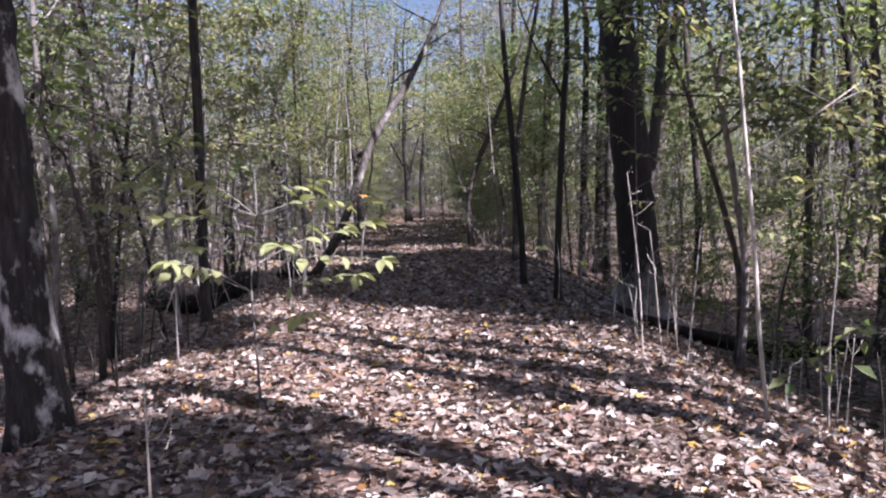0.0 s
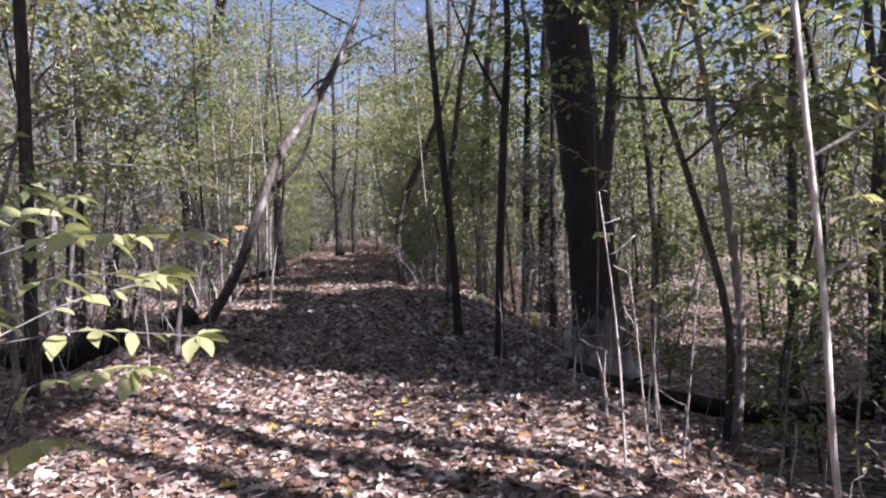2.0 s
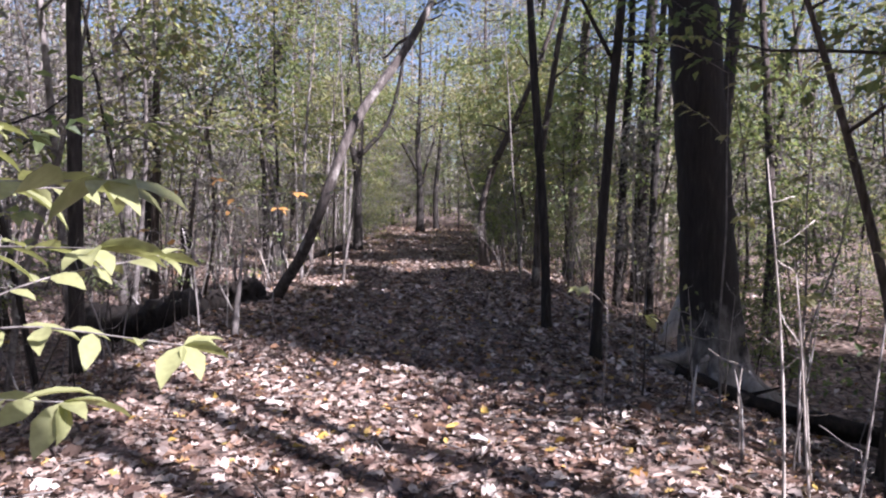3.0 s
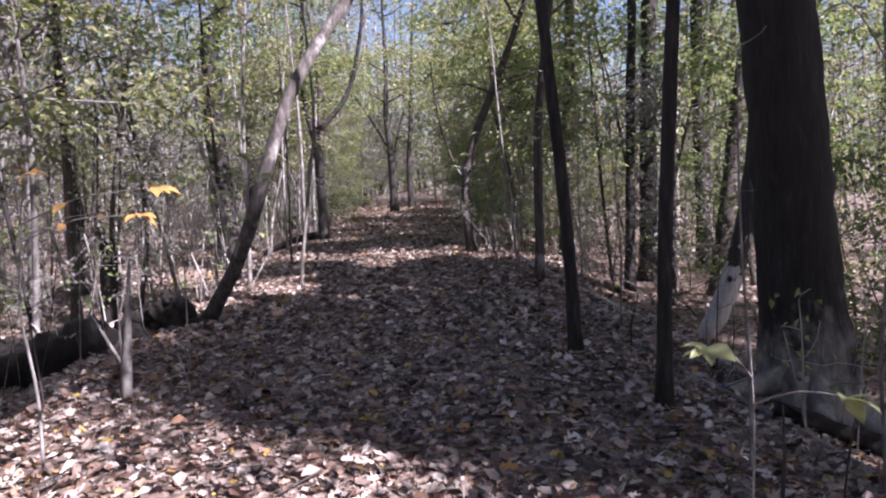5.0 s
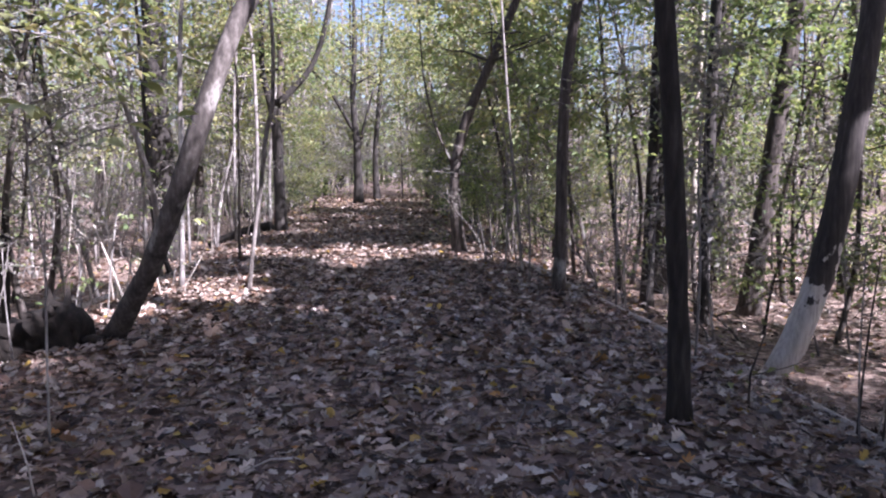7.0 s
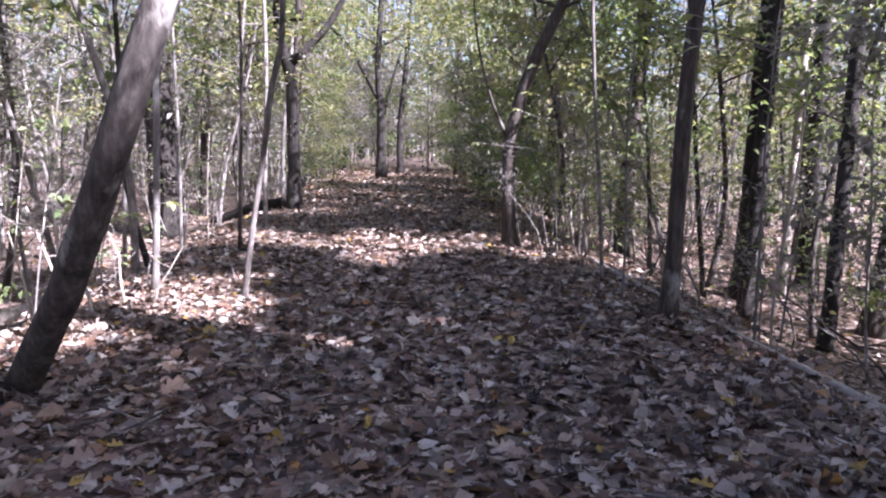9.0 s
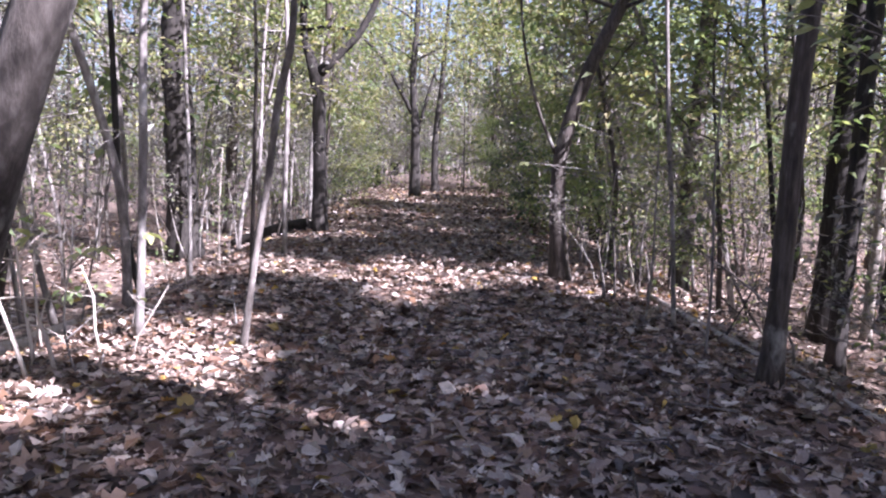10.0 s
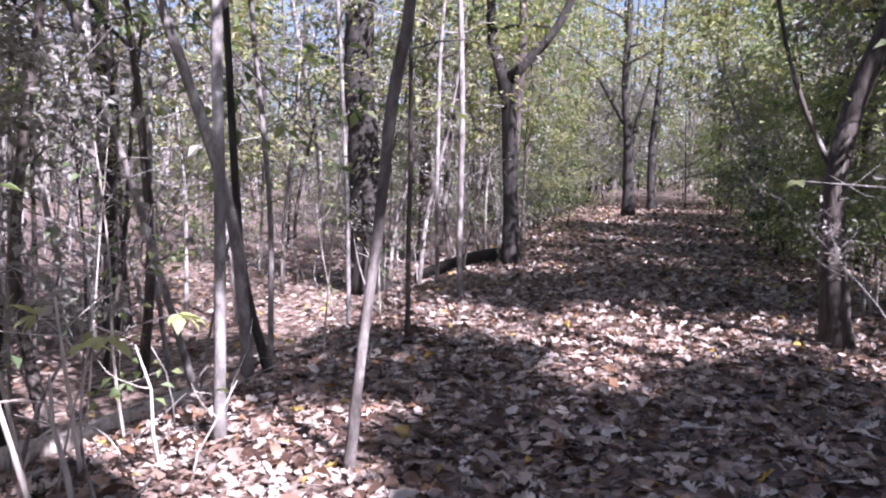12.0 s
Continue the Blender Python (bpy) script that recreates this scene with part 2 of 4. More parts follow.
def blades(bd, centre, along, size, rng, mat=0, flat=0.5, wide=0.5, fold=0.18, fine=False):
    """Leaves: pointed ovals folded along the midrib. centre: n x 3, along: n x 3 directions, size: n lengths."""
    n = len(centre)
    if not n:
        return
    along = along / (np.linalg.norm(along, axis=1, keepdims=True) + 1e-9)
    up = np.tile([0.0, 0.0, 1.0], (n, 1)) + rng.normal(size=(n, 3)) * flat
    side = np.cross(along, up)
    side /= np.linalg.norm(side, axis=1, keepdims=True) + 1e-9
    nor = np.cross(side, along)
    s = np.asarray(size, float)[:, None]
    w = s * np.reshape(wide, (-1, 1)) * 0.5
    drop = s * fold
    if fine == "curl":
        c = lambda u, h, z: centre + along * s * u + side * w * h + nor * drop * z
        k1, k2 = rng.uniform(-1.2, 1.6, (2, n, 1))
        v = np.stack([c(0, 0, 0), c(0.25, 0.8, 0.4 + k1), c(0.6, 1.0, 0.2 + k2), c(1, 0, -0.4 + k2), c(0.55, -1.0, 0.4 + k1), c(0.2, -0.7, 0.3 - k2)], 1)
        quad = [(0, 1, 2), (0, 2, 3), (0, 3, 4), (0, 4, 5)]
        k = 6
    elif fine == "lobed":
        c = lambda u, h, z: centre + along * s * u + side * w * h + nor * drop * z
        k1, k2 = rng.uniform(-1.3, 1.9, (2, n, 1))
        rim = [(0.16, 0.62, 0.4), (0.3, 0.34, 0.1), (0.46, 1.0, 0.7), (0.6, 0.4, 0.1), (0.8, 0.62, 0.3)]
        v = np.stack([c(0, 0, 0)] + [c(u, h * 1.25, z + k1 * h) for u, h, z in rim] + [c(1, 0, 0.6 * k2)] + [c(u + 0.03, -h * 1.25, z + k2 * h) for u, h, z in rim[::-1]], 1)
        quad = [(0, 1, 2), (2, 3, 4), (0, 2, 4), (0, 4, 6), (4, 5, 6), (0, 10, 11), (8, 9, 10), (0, 8, 10), (0, 6, 8), (6, 7, 8)]
        k = 12
    elif not fine:
        v = np.stack([centre, centre + along * s * 0.5 + side * w + nor * drop * 0.6, centre + along * s - nor * drop, centre + along * s * 0.5 - side * w + nor * drop * 0.6], 1)
        quad = [(0, 1, 2), (0, 2, 3)]
        k = 4
    else:
        c = lambda u, h, z: centre + along * s * u + side * w * h + nor * drop * z
        v = np.stack([c(0, 0, 0), c(0.22, 0.72, 0.5), c(0.5, 1.0, 0.6), c(0.8, 0.55, 0.1), c(1, 0, -1.0), c(0.8, -0.55, 0.1), c(0.5, -1.0, 0.6), c(0.22, -0.72, 0.5), c(0.25, 0, 0.1), c(0.52, 0, 0.1), c(0.8, 0, -0.3)], 1)
        quad = [(0, 1, 8), (8, 1, 2, 9), (9, 2, 3, 10), (10, 3, 4), (0, 8, 7), (8, 9, 6, 7), (9, 10, 5, 6), (10, 4, 5)]
        k = 11
    faces = [tuple(i * k + q for q in f) for i in range(n) for f in quad]
    bd.add(v.reshape(-1, 3), faces, mat)


# ---- ground ----
def ease(a, b, x):
    t = min(1.0, max(0.0, (x - a) / (b - a)))
    return t * t * (3 - 2 * t)


def ground_z(x, y):
    """An old raised bed with a flat top and sloping sides, in rolling woods."""
    z = -0.95 * ease(2.1, 5.4, x) - 0.75 * ease(1.9, 4.6, -x)
    z += 0.010 * max(0.0, y - 12) if y < 60 else 0.48
    z += 0.05 * noise.noise((x * 0.55, y * 0.55, 1.7)) + 0.02 * noise.noise((x * 2.1, y * 2.1, 4.2))
    far = ease(10, 40, abs(x))
    z += far * 0.9 * noise.noise((x * 0.05, y * 0.05, 8.0)) + 0.35 * far
    return z


def build_ground():
    def axis(lo, hi, near_lo, near_hi, fine, out):
        a = list(np.arange(near_lo, near_hi, fine))
        step, p = fine, near_hi
        while p < hi:
            a.append(p)
            step = min(step * 1.25, out)
            p += step
        step, p = fine, near_lo
        while p > lo:
            step = min(step * 1.25, out)
            p -= step
            a.insert(0, p)
        return a
    xs, ys = axis(-400, 400, -5, 6, 0.2, 40), axis(-400, 400, 0, 34, 0.2, 40)
    v = [(x, y, ground_z(x, y)) for y in ys for x in xs]
    w = len(xs)
    f = [(j * w + i, j * w + i + 1, (j + 1) * w + i + 1, (j + 1) * w + i) for j in range(len(ys) - 1) for i in range(w - 1)]
    bd = Builder()
    bd.add(v, f)
    ob = new("ground", bd.mesh("ground", [SOIL]))
    return tagged(ob, "brown leaf-covered woodland floor with a raised flat-topped path", "ground", kind="structure")


build_ground()

# Small things that stand in full sun: centre and radius on the ground.
SUNLIT = [(4.5, 17.2, 0.7), (4.4, 13.3, 0.8), (-1.9, 18.4, 0.9), (-1.2, 12.2, 1.2)]
# Sunny openings of the canopy, as ellipses on the ground: centre and half widths.
GLADES = [(1.0, 8.0, 2.9, 2.6), (-1.8, 11.9, 1.8, 1.3), (-1.9, 17.6, 1.7, 1.2), (-0.3, 21.3, 2.2, 1.5), (0.6, 27.0, 2.0, 0.8), (0, 31, 2.2, 0.7), (3.9, 18.0, 1.2, 1.2), (4.6, 8.6, 1.2, 1.2), (4.5, 13.2, 0.9, 0.9)]


def shade_foot(x, y, h):
    """Where the shadow of a thing at height h over (x, y) falls."""
    k = h / math.tan(SUN_ELEV)
    return x - SUN_TO.x * k, y - SUN_TO.y * k


def in_glade(x, y, grow=0.0):
    return any(((x - cx) / (rx + grow)) ** 2 + ((y - cy) / (ry + grow)) ** 2 < 1 for cx, cy, rx, ry in GLADES)


def litter(name, n, x0, x1, y0, y1, size, mats, weights, seed, label):
    rng = np.random.default_rng(seed)
    xy = np.stack([rng.uniform(x0, x1, n), rng.uniform(y0, y1, n)], 1)
    c = np.array([(x, y, ground_z(x, y)) for x, y in xy])
    c[:, 2] += rng.uniform(0.004, 0.03, n)
    ang = rng.uniform(0, 2 * np.pi, n)
    along = np.stack([np.cos(ang), np.sin(ang), rng.normal(size=n) * 0.2], 1)
    sz = size[0] + (size[1] - size[0]) * rng.beta(1.3, 2.6, n)
    wd = rng.uniform(0.3, 0.8, n)
    which = rng.choice(len(mats), n, p=weights)
    bd = Builder()
    for k in range(len(mats)):
        lobed = rng.uniform(size=n) < (0.5 if y0 < 28 else 0.0)
        for form in ("lobed", "curl"):
            s = (which == k) & (lobed == (form == "lobed"))
            blades(bd, c[s], along[s], sz[s], rng, k, 0.42, wd[s], 0.16, form)
    return tagged(new(name, bd.mesh(name, mats, False)), label, "fallen leaves", kind="stuff")


LIT = [LITTER, LITTER_GOLD]
litter("fallen_leaves", 50000, -3.6, 4.6, 2.0, 15, (0.03, 0.15), LIT, [0.968, 0.032], 3, "dry brown and yellow leaves strewn over the path")
litter("fallen_leaves", 50000, -3.6, 4.2, 15, 28, (0.035, 0.16), LIT, [0.985, 0.015], 4, "dry brown leaves strewn over the path")
litter("fallen_leaves", 12000, -3.5, 4.0, 28, 46, (0.09, 0.17), LIT, [0.98, 0.02], 5, "dry brown leaves strewn over the far path")
litter("fallen_leaves", 9000, -11, -3.6, 5, 34, (0.08, 0.16), LIT, [0.97, 0.03], 6, "dry brown leaves under the thicket")
litter("fallen_leaves", 9000, 4.4, 12, 3, 34, (0.08, 0.16), LIT, [0.97, 0.03], 7, "dry brown leaves under the shady thicket")


def ground_twigs():
    """Short dead twigs lying about on the leaves."""
    rng = np.random.default_rng(31)
    bd = Builder()
    for _ in range(700):
        side = rng.uniform() < 0.6
        x = rng.choice([-1, 1]) * rng.uniform(1.4, 4.5) if side else rng.uniform(-2, 2)
        y, a, ln = rng.uniform(4.5, 32), rng.uniform(0, 6.28), rng.uniform(0.08, 0.55)
        p = [(x + math.cos(a) * ln * t, y + math.sin(a) * ln * t + rng.normal() * 0.02) for t in (0, 0.5, 1)]
        r = rng.uniform(0.0025, 0.007)
        tube(bd, [(u, v, ground_z(u, v) + 0.03 + rng.uniform(0, 0.03)) for u, v in p], [r, r * 0.9, r * 0.5], 4, int(rng.integers(0, 2)))
    ob = new("ground_twigs", bd.mesh("ground_twigs", [BARK_GREY, BARK_BROWN]))
    return tagged(ob, "dead twigs strewn over the leaf litter", "twigs", kind="stuff")


ground_twigs()


# ---- trees ----
def rise(pts, radii, height, rng, wander=0.12):
    """Carries a trunk on upward from its last point to the given height above its foot."""
    pts, radii = [np.array(p, float) for p in pts], list(radii)
    d = pts[-1] - pts[-2]
    d /= np.linalg.norm(d)
    top = pts[0][2] + height
    r0, z0 = radii[-1], pts[-1][2]
    while pts[-1][2] < top:
        d = d * 0.9 + np.array([0, 0, 0.1]) + rng.normal(size=3) * wander * 0.4
        d /= np.linalg.norm(d)
        pts.append(pts[-1] + d * 0.9)
        radii.append(r0 * max(0.12, 1 - 0.9 * (pts[-1][2] - z0) / max(0.5, top - z0)))
    return pts, radii


def limb_line(start, out, length, rng, lift=0.25, n=5):
    p, d = [np.array(start, float)], np.array(out, float)
    for _ in range(n):
        d = d + np.array([0, 0, lift * 0.3]) + rng.normal(size=3) * 0.16
        d /= np.linalg.norm(d)
        p.append(p[-1] + d * length / n)
    return np.array(p)


def leaf_spray(line, rng, n, spread, size, droop=0.0):
    """Places and directions of leaves along a limb, in flat sprays."""
    t = rng.uniform(0.15, 1.0, n) * (len(line) - 1)
    i = np.clip(t.astype(int), 0, len(line) - 2)
    base = line[i] + (t - i)[:, None] * (line[i + 1] - line[i])
    off = rng.normal(size=(n, 3)) * np.array([spread, spread, spread * 0.3])
    al = off + rng.normal(size=(n, 3)) * 0.15 + (line[i + 1] - line[i]) * 0.4
    al[:, 2] = al[:, 2] * 0.4 - droop
    return base + off, al, rng.uniform(size[0], size[1], n)


def grow(name, label, pts, radii, wood, leaf, seed, height=12.0, limbs=10, limb_len=(1.0, 2.4), low=0.45, leaves=1200, spread=0.3,
         size=(0.07, 0.12), sides=8, forks=(), rough=0.05, step=0.25, flare=1.35, category="tree", group="", each_limb=False, lift=0.25, droop=0.08, twigs=2, flat=False, tip_wood=None, wander=0.12):
    """A tree or sapling: bent tapering trunk, limbs, and a loose crown of single leaves. pts start at the foot."""
    rng = np.random.default_rng(seed)
    foot = np.array(pts[0], float)
    foot[2] = ground_z(foot[0], foot[1]) - 0.06
    pts = [np.array(p, float) for p in pts]
    pts[0] = foot
    whole, rad = rise(pts, radii, height, rng, wander) if height else (pts, list(radii))
    ob = new(name)
    ob.location = foot
    line, r = smooth_line(np.array(whole) - foot, rad, step)
    h = line[:, 2]
    r = r * (1 + (flare - 1) * np.exp(-h / (2.2 * r[0] + 0.05)))
    bd = Builder()
    tube(bd, line, r, sides, 0, rough, rng)
    part("trunk", bd.mesh("trunk", [wood]), ob)
    lines = []
    bd = Builder()
    for fp, fr in forks:
        fl, frr = smooth_line(np.array(fp, float) - foot, fr, step)
        fb = Builder()
        tube(fb, fl, frr, max(5, sides - 2), 0, rough, rng)
        part("limb", fb.mesh("limb", [tip_wood or wood]), ob)
        lines.append(fl)
    top = line[-1, 2]
    for k in range(limbs):
        zz = top * rng.uniform(low, 0.98)
        i = int(np.searchsorted(h, zz))
        i = min(max(i, 1), len(line) - 1)
        a = rng.uniform(0, 2 * np.pi)
        ll = rng.uniform(*limb_len) * (1.15 - 0.6 * (zz / top - low) / (1.001 - low))
        lp = limb_line(line[i], (math.cos(a), math.sin(a), rng.uniform(0.0, 0.5)), ll, rng, lift)
        lr = np.linspace(min(r[i] * 0.55, 0.012 + ll * 0.012), 0.003, len(lp))
        target = Builder() if each_limb else bd
        tube(target, lp, lr, 4, 0)
        if each_limb:
            part("limb", target.mesh("limb", [wood]), ob)
        lines.append(lp)
        for q in range(twigs):
            j = int(rng.integers(1, len(lp) - 1)) if not flat else 1 + q * (len(lp) - 2) // max(1, twigs)
            way = lp[j + 1] - lp[j]
            if flat:
                s = 0.9 if q % 2 else -0.9
                way = np.array([way[0] - s * way[1], way[1] + s * way[0], way[2] * 0.5])
            else:
                way = way + rng.normal(size=3) * 0.35
            tw = limb_line(lp[j], way, ll * rng.uniform(0.3, 0.55), rng, lift, 3)
            tube(bd, tw, np.linspace(lr[j] * 0.6, 0.002, len(tw)), 3, 0, caps=False)
            lines.append(tw)
    if bd.n:
        tagged(part("branching", bd.mesh("branching", [wood]), ob), kind="stuff")
    if leaves and lines:
        lb = Builder()
        per = max(1, leaves // len(lines))
        for ln in lines:
            c, al, sz = leaf_spray(ln, rng, per, spread, size, droop)
            blades(lb, c, al, sz, rng, 0, 0.3 if flat else 0.5, 0.55)
        tagged(part("crown", lb.mesh("crown", [leaf], False), ob), kind="stuff")
    return tagged(ob, label, category, group)


G1 = "trees along the path"
BARK_LEAN = bark("bark_lean", (0.03, 0.025, 0.022), (0.085, 0.072, 0.064), (0.2, 0.18, 0.165), (0.42, 0.4, 0.37), 0.57, 0.4, 16)
# The large tree beside the path, with a flared foot; sunlight on the foot is painted pale.
large_tree = grow("large_tree", "thick dark-barked old tree beside the path, its sunlit foot painted pale", [(4.08, 13.5, -0.7), (3.96, 13.5, 0.65), (3.85, 13.5, 2.0), (3.72, 13.5, 3.4), (3.64, 13.5, 4.1)],
     [0.33, 0.3, 0.295, 0.29, 0.285], peeled_or_sunlit_foot("sun_painted_foot_bark", 0.95, 0.62, 0.5, 2.2), LEAF_GREEN, 11, 17, 16, (2, 4.0), 0.45, 1800, 0.4, (0.09, 0.15), 18, flare=1.5, rough=0.035, step=0.16, group=G1, each_limb=True)
# The roots take the trunk's material, with the same painted sunlight.
root_base = np.array(large_tree.location)
for k, (dx, dy, reach, r) in enumerate([(-1.0, -0.35, 0.75, 0.11), (0.55, -0.9, 0.8, 0.12), (-0.35, -1.0, 0.6, 0.1), (1.0, 0.1, 0.8, 0.11)]):
    ends = [(dx * d, dy * d, ground_z(root_base[0] + dx * d, root_base[1] + dy * d) - root_base[2] + h) for d, h in ((0.18, 0.55), (0.42, 0.2), (0.42 + reach * 0.5, 0.04), (0.42 + reach, -0.06))]
    root_line, root_r = smooth_line(ends, [r, r * 1.05, r * 0.7, r * 0.25], 0.08)
    rb = Builder()
    tube(rb, root_line, root_r, 9, 0, 0.08, np.random.default_rng(40 + k))
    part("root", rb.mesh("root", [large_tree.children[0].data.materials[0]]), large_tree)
grow("slim_tree", "slim dark tree curving over the edge of the path", [(2.03, 13.6, 0), (2.0, 13.6, 0.91), (1.94, 13.6, 1.74), (1.87, 13.6, 2.46), (1.82, 13.6, 3.07)],
     [0.06, 0.058, 0.056, 0.054, 0.052], BARK_DARK, LEAF_GREEN, 12, 10, 8, (0.8, 1.8), 0.55, 380, 0.3, (0.07, 0.12), 10, group=G1)
grow("slim_tree", "slim straight grey-brown tree at the path's edge", [(2.4, 18.0, -0.1), (2.42, 18.0, 0.76), (2.42, 18.0, 1.78), (2.46, 18.0, 2.57)],
     [0.075, 0.07, 0.066, 0.062], BARK_BROWN, LEAF_YELLOW, 13, 12, 12, (0.8, 2.2), 0.28, 1000, 0.3, (0.07, 0.12), 10, group=G1)
grow("slim_tree", "dark tree stem on the slope near the large tree", [(2.36, 12.2, -0.2), (2.36, 12.2, 0.49), (2.39, 12.2, 1.38), (2.44, 12.2, 2.25), (2.47, 12.2, 2.89)],
     [0.058, 0.054, 0.052, 0.05, 0.048], BARK_DARK, LEAF_GREEN, 14, 11, 8, (0.8, 1.8), 0.55, 380, 0.3, (0.07, 0.12), 10, group=G1,
     forks=[([(2.5, 12.2, 2.95), (2.38, 12.2, 3.2), (2.2, 12.2, 3.5), (2.0, 12.15, 3.85), (1.8, 12.1, 4.4)], [0.024, 0.022, 0.02, 0.017, 0.01])])
grow("leaning_tree", "dark tree leaning over the path from a fallen log", [(-1.96, 16.2, -0.23), (-1.34, 15.55, 0.8), (-0.96, 15.35, 1.7), (-0.68, 15.5, 2.6), (-0.36, 15.8, 3.2), (0.0, 16.0, 3.7)],
     [0.088, 0.08, 0.076, 0.073, 0.07, 0.068], BARK_LEAN, LEAF_YELLOW, 15, 8, 12, (0.8, 2.2), 0.45, 900, 0.3, (0.07, 0.12), 12, flare=1.15, group=G1)
grow("forked_tree", "dark tree forking in two at the path's edge", [(-1.88, 26.5, 0.1), (-1.89, 26.5, 1.39), (-1.93, 26.5, 2.95), (-2.12, 26.5, 3.18), (-2.22, 26.5, 3.64), (-2.19, 26.5, 4.19)],
     [0.13, 0.115, 0.12, 0.075, 0.068, 0.065], BARK_DARK, LEAF_GREEN, 16, 11, 14, (1, 2.6), 0.42, 1700, 0.35, (0.08, 0.13), 10, group=G1,
     forks=[([(-1.93, 26.5, 2.9), (-1.59, 26.5, 3.23), (-1.22, 26.5, 3.56), (-0.9, 26.5, 4.21), (-0.6, 26.3, 5.5), (-0.5, 26.2, 7.0)], [0.1, 0.075, 0.068, 0.06, 0.045, 0.02]),
            ([(-2.2, 26.5, 3.62), (-1.8, 26.5, 3.72), (-1.3, 26.5, 3.66)], [0.03, 0.025, 0.02])])
grow("crooked_tree", "stout dark tree with a crooked bend high up", [(-4.7, 27.8, -1), (-4.78, 27.8, 1.82), (-4.86, 27.8, 3.31), (-4.8, 27.8, 4.63), (-4.91, 27.8, 5.35), (-4.58, 27.8, 6.06)],
     [0.29, 0.27, 0.26, 0.25, 0.24, 0.22], BARK_DARK, LEAF_OLIVE, 17, 15, 14, (1.5, 3.2), 0.45, 1500, 0.4, (0.09, 0.14), 10, group=G1)
grow("far_tree", "dark forked tree standing where the path ends", [(-0.52, 38.7, 0.4), (-0.56, 38.7, 2.67), (-0.7, 38.7, 4.2), (-0.6, 38.7, 6.0)],
     [0.19, 0.15, 0.12, 0.1], BARK_DARK, LEAF_YELLOW, 18, 11, 16, (1.2, 3.0), 0.35, 2200, 0.4, (0.1, 0.16), 8, group=G1,
     forks=[([(-0.6, 38.7, 2.9), (-1.22, 38.7, 4.0), (-1.8, 38.7, 5.0), (-2.6, 38.7, 5.6)], [0.08, 0.07, 0.06, 0.04]), ([(-0.56, 38.7, 1.9), (-0.3, 38.7, 3.2), (0.1, 38.7, 4.6)], [0.07, 0.06, 0.05])])
grow("slim_tree", "second slim dark tree behind the path's end", [(0.15, 41, 0.4), (0.1, 41, 2.2), (0.3, 41, 4.2)], [0.14, 0.12, 0.1], BARK_DARK, LEAF_YELLOW, 19, 10, 10, (1, 2.4), 0.35, 1000, 0.4, (0.1, 0.16), 7, group=G1)
grow("bent_tree", "crooked brown tree bending away beside the path", [(1.66, 21.8, 0.2), (1.58, 21.8, 0.83), (1.56, 21.8, 1.48), (1.73, 21.8, 2.22), (1.97, 21.8, 2.8), (2.17, 21.8, 3.18)],
     [0.11, 0.09, 0.085, 0.085, 0.08, 0.075], BARK_BROWN, LEAF_YELLOW, 20, 9, 12, (0.6, 1.5), 0.3, 900, 0.3, (0.06, 0.11), 10, group=G1,
     forks=[([(1.56, 21.8, 1.5), (1.25, 21.7, 2.1), (1.05, 21.6, 2.9), (1.0, 21.5, 3.8)], [0.022, 0.018, 0.014, 0.01])])
G2 = "pale saplings along the path"
grow("sapling", "straight pale grey sapling stem at the path's edge", [(-2.03, 18.76, -0.16), (-2.0, 18.76, 0.63), (-1.97, 18.76, 1.53), (-1.96, 18.76, 2.39)],
     [0.034, 0.032, 0.03, 0.029], BARK_GREY, LEAF_YELLOW, 21, 8, 9, (0.5, 1.3), 0.45, 350, 0.25, (0.06, 0.1), 8, category="sapling", group=G2)
grow("sapling", "pale sapling bent sideways halfway up", [(-1.21, 18.6, 0.02), (-1.12, 18.6, 0.71), (-1.01, 18.6, 1.39), (-0.97, 18.6, 1.78), (-0.94, 18.6, 1.98), (-0.87, 18.6, 2.13), (-0.86, 18.6, 2.28), (-0.84, 18.6, 2.9)],
     [0.028, 0.026, 0.027, 0.028, 0.029, 0.028, 0.026, 0.024], BARK_MID, LEAF_YELLOW, 22, 7, 8, (0.5, 1.2), 0.5, 300, 0.25, (0.06, 0.1), 8, step=0.12, category="sapling", group=G2)
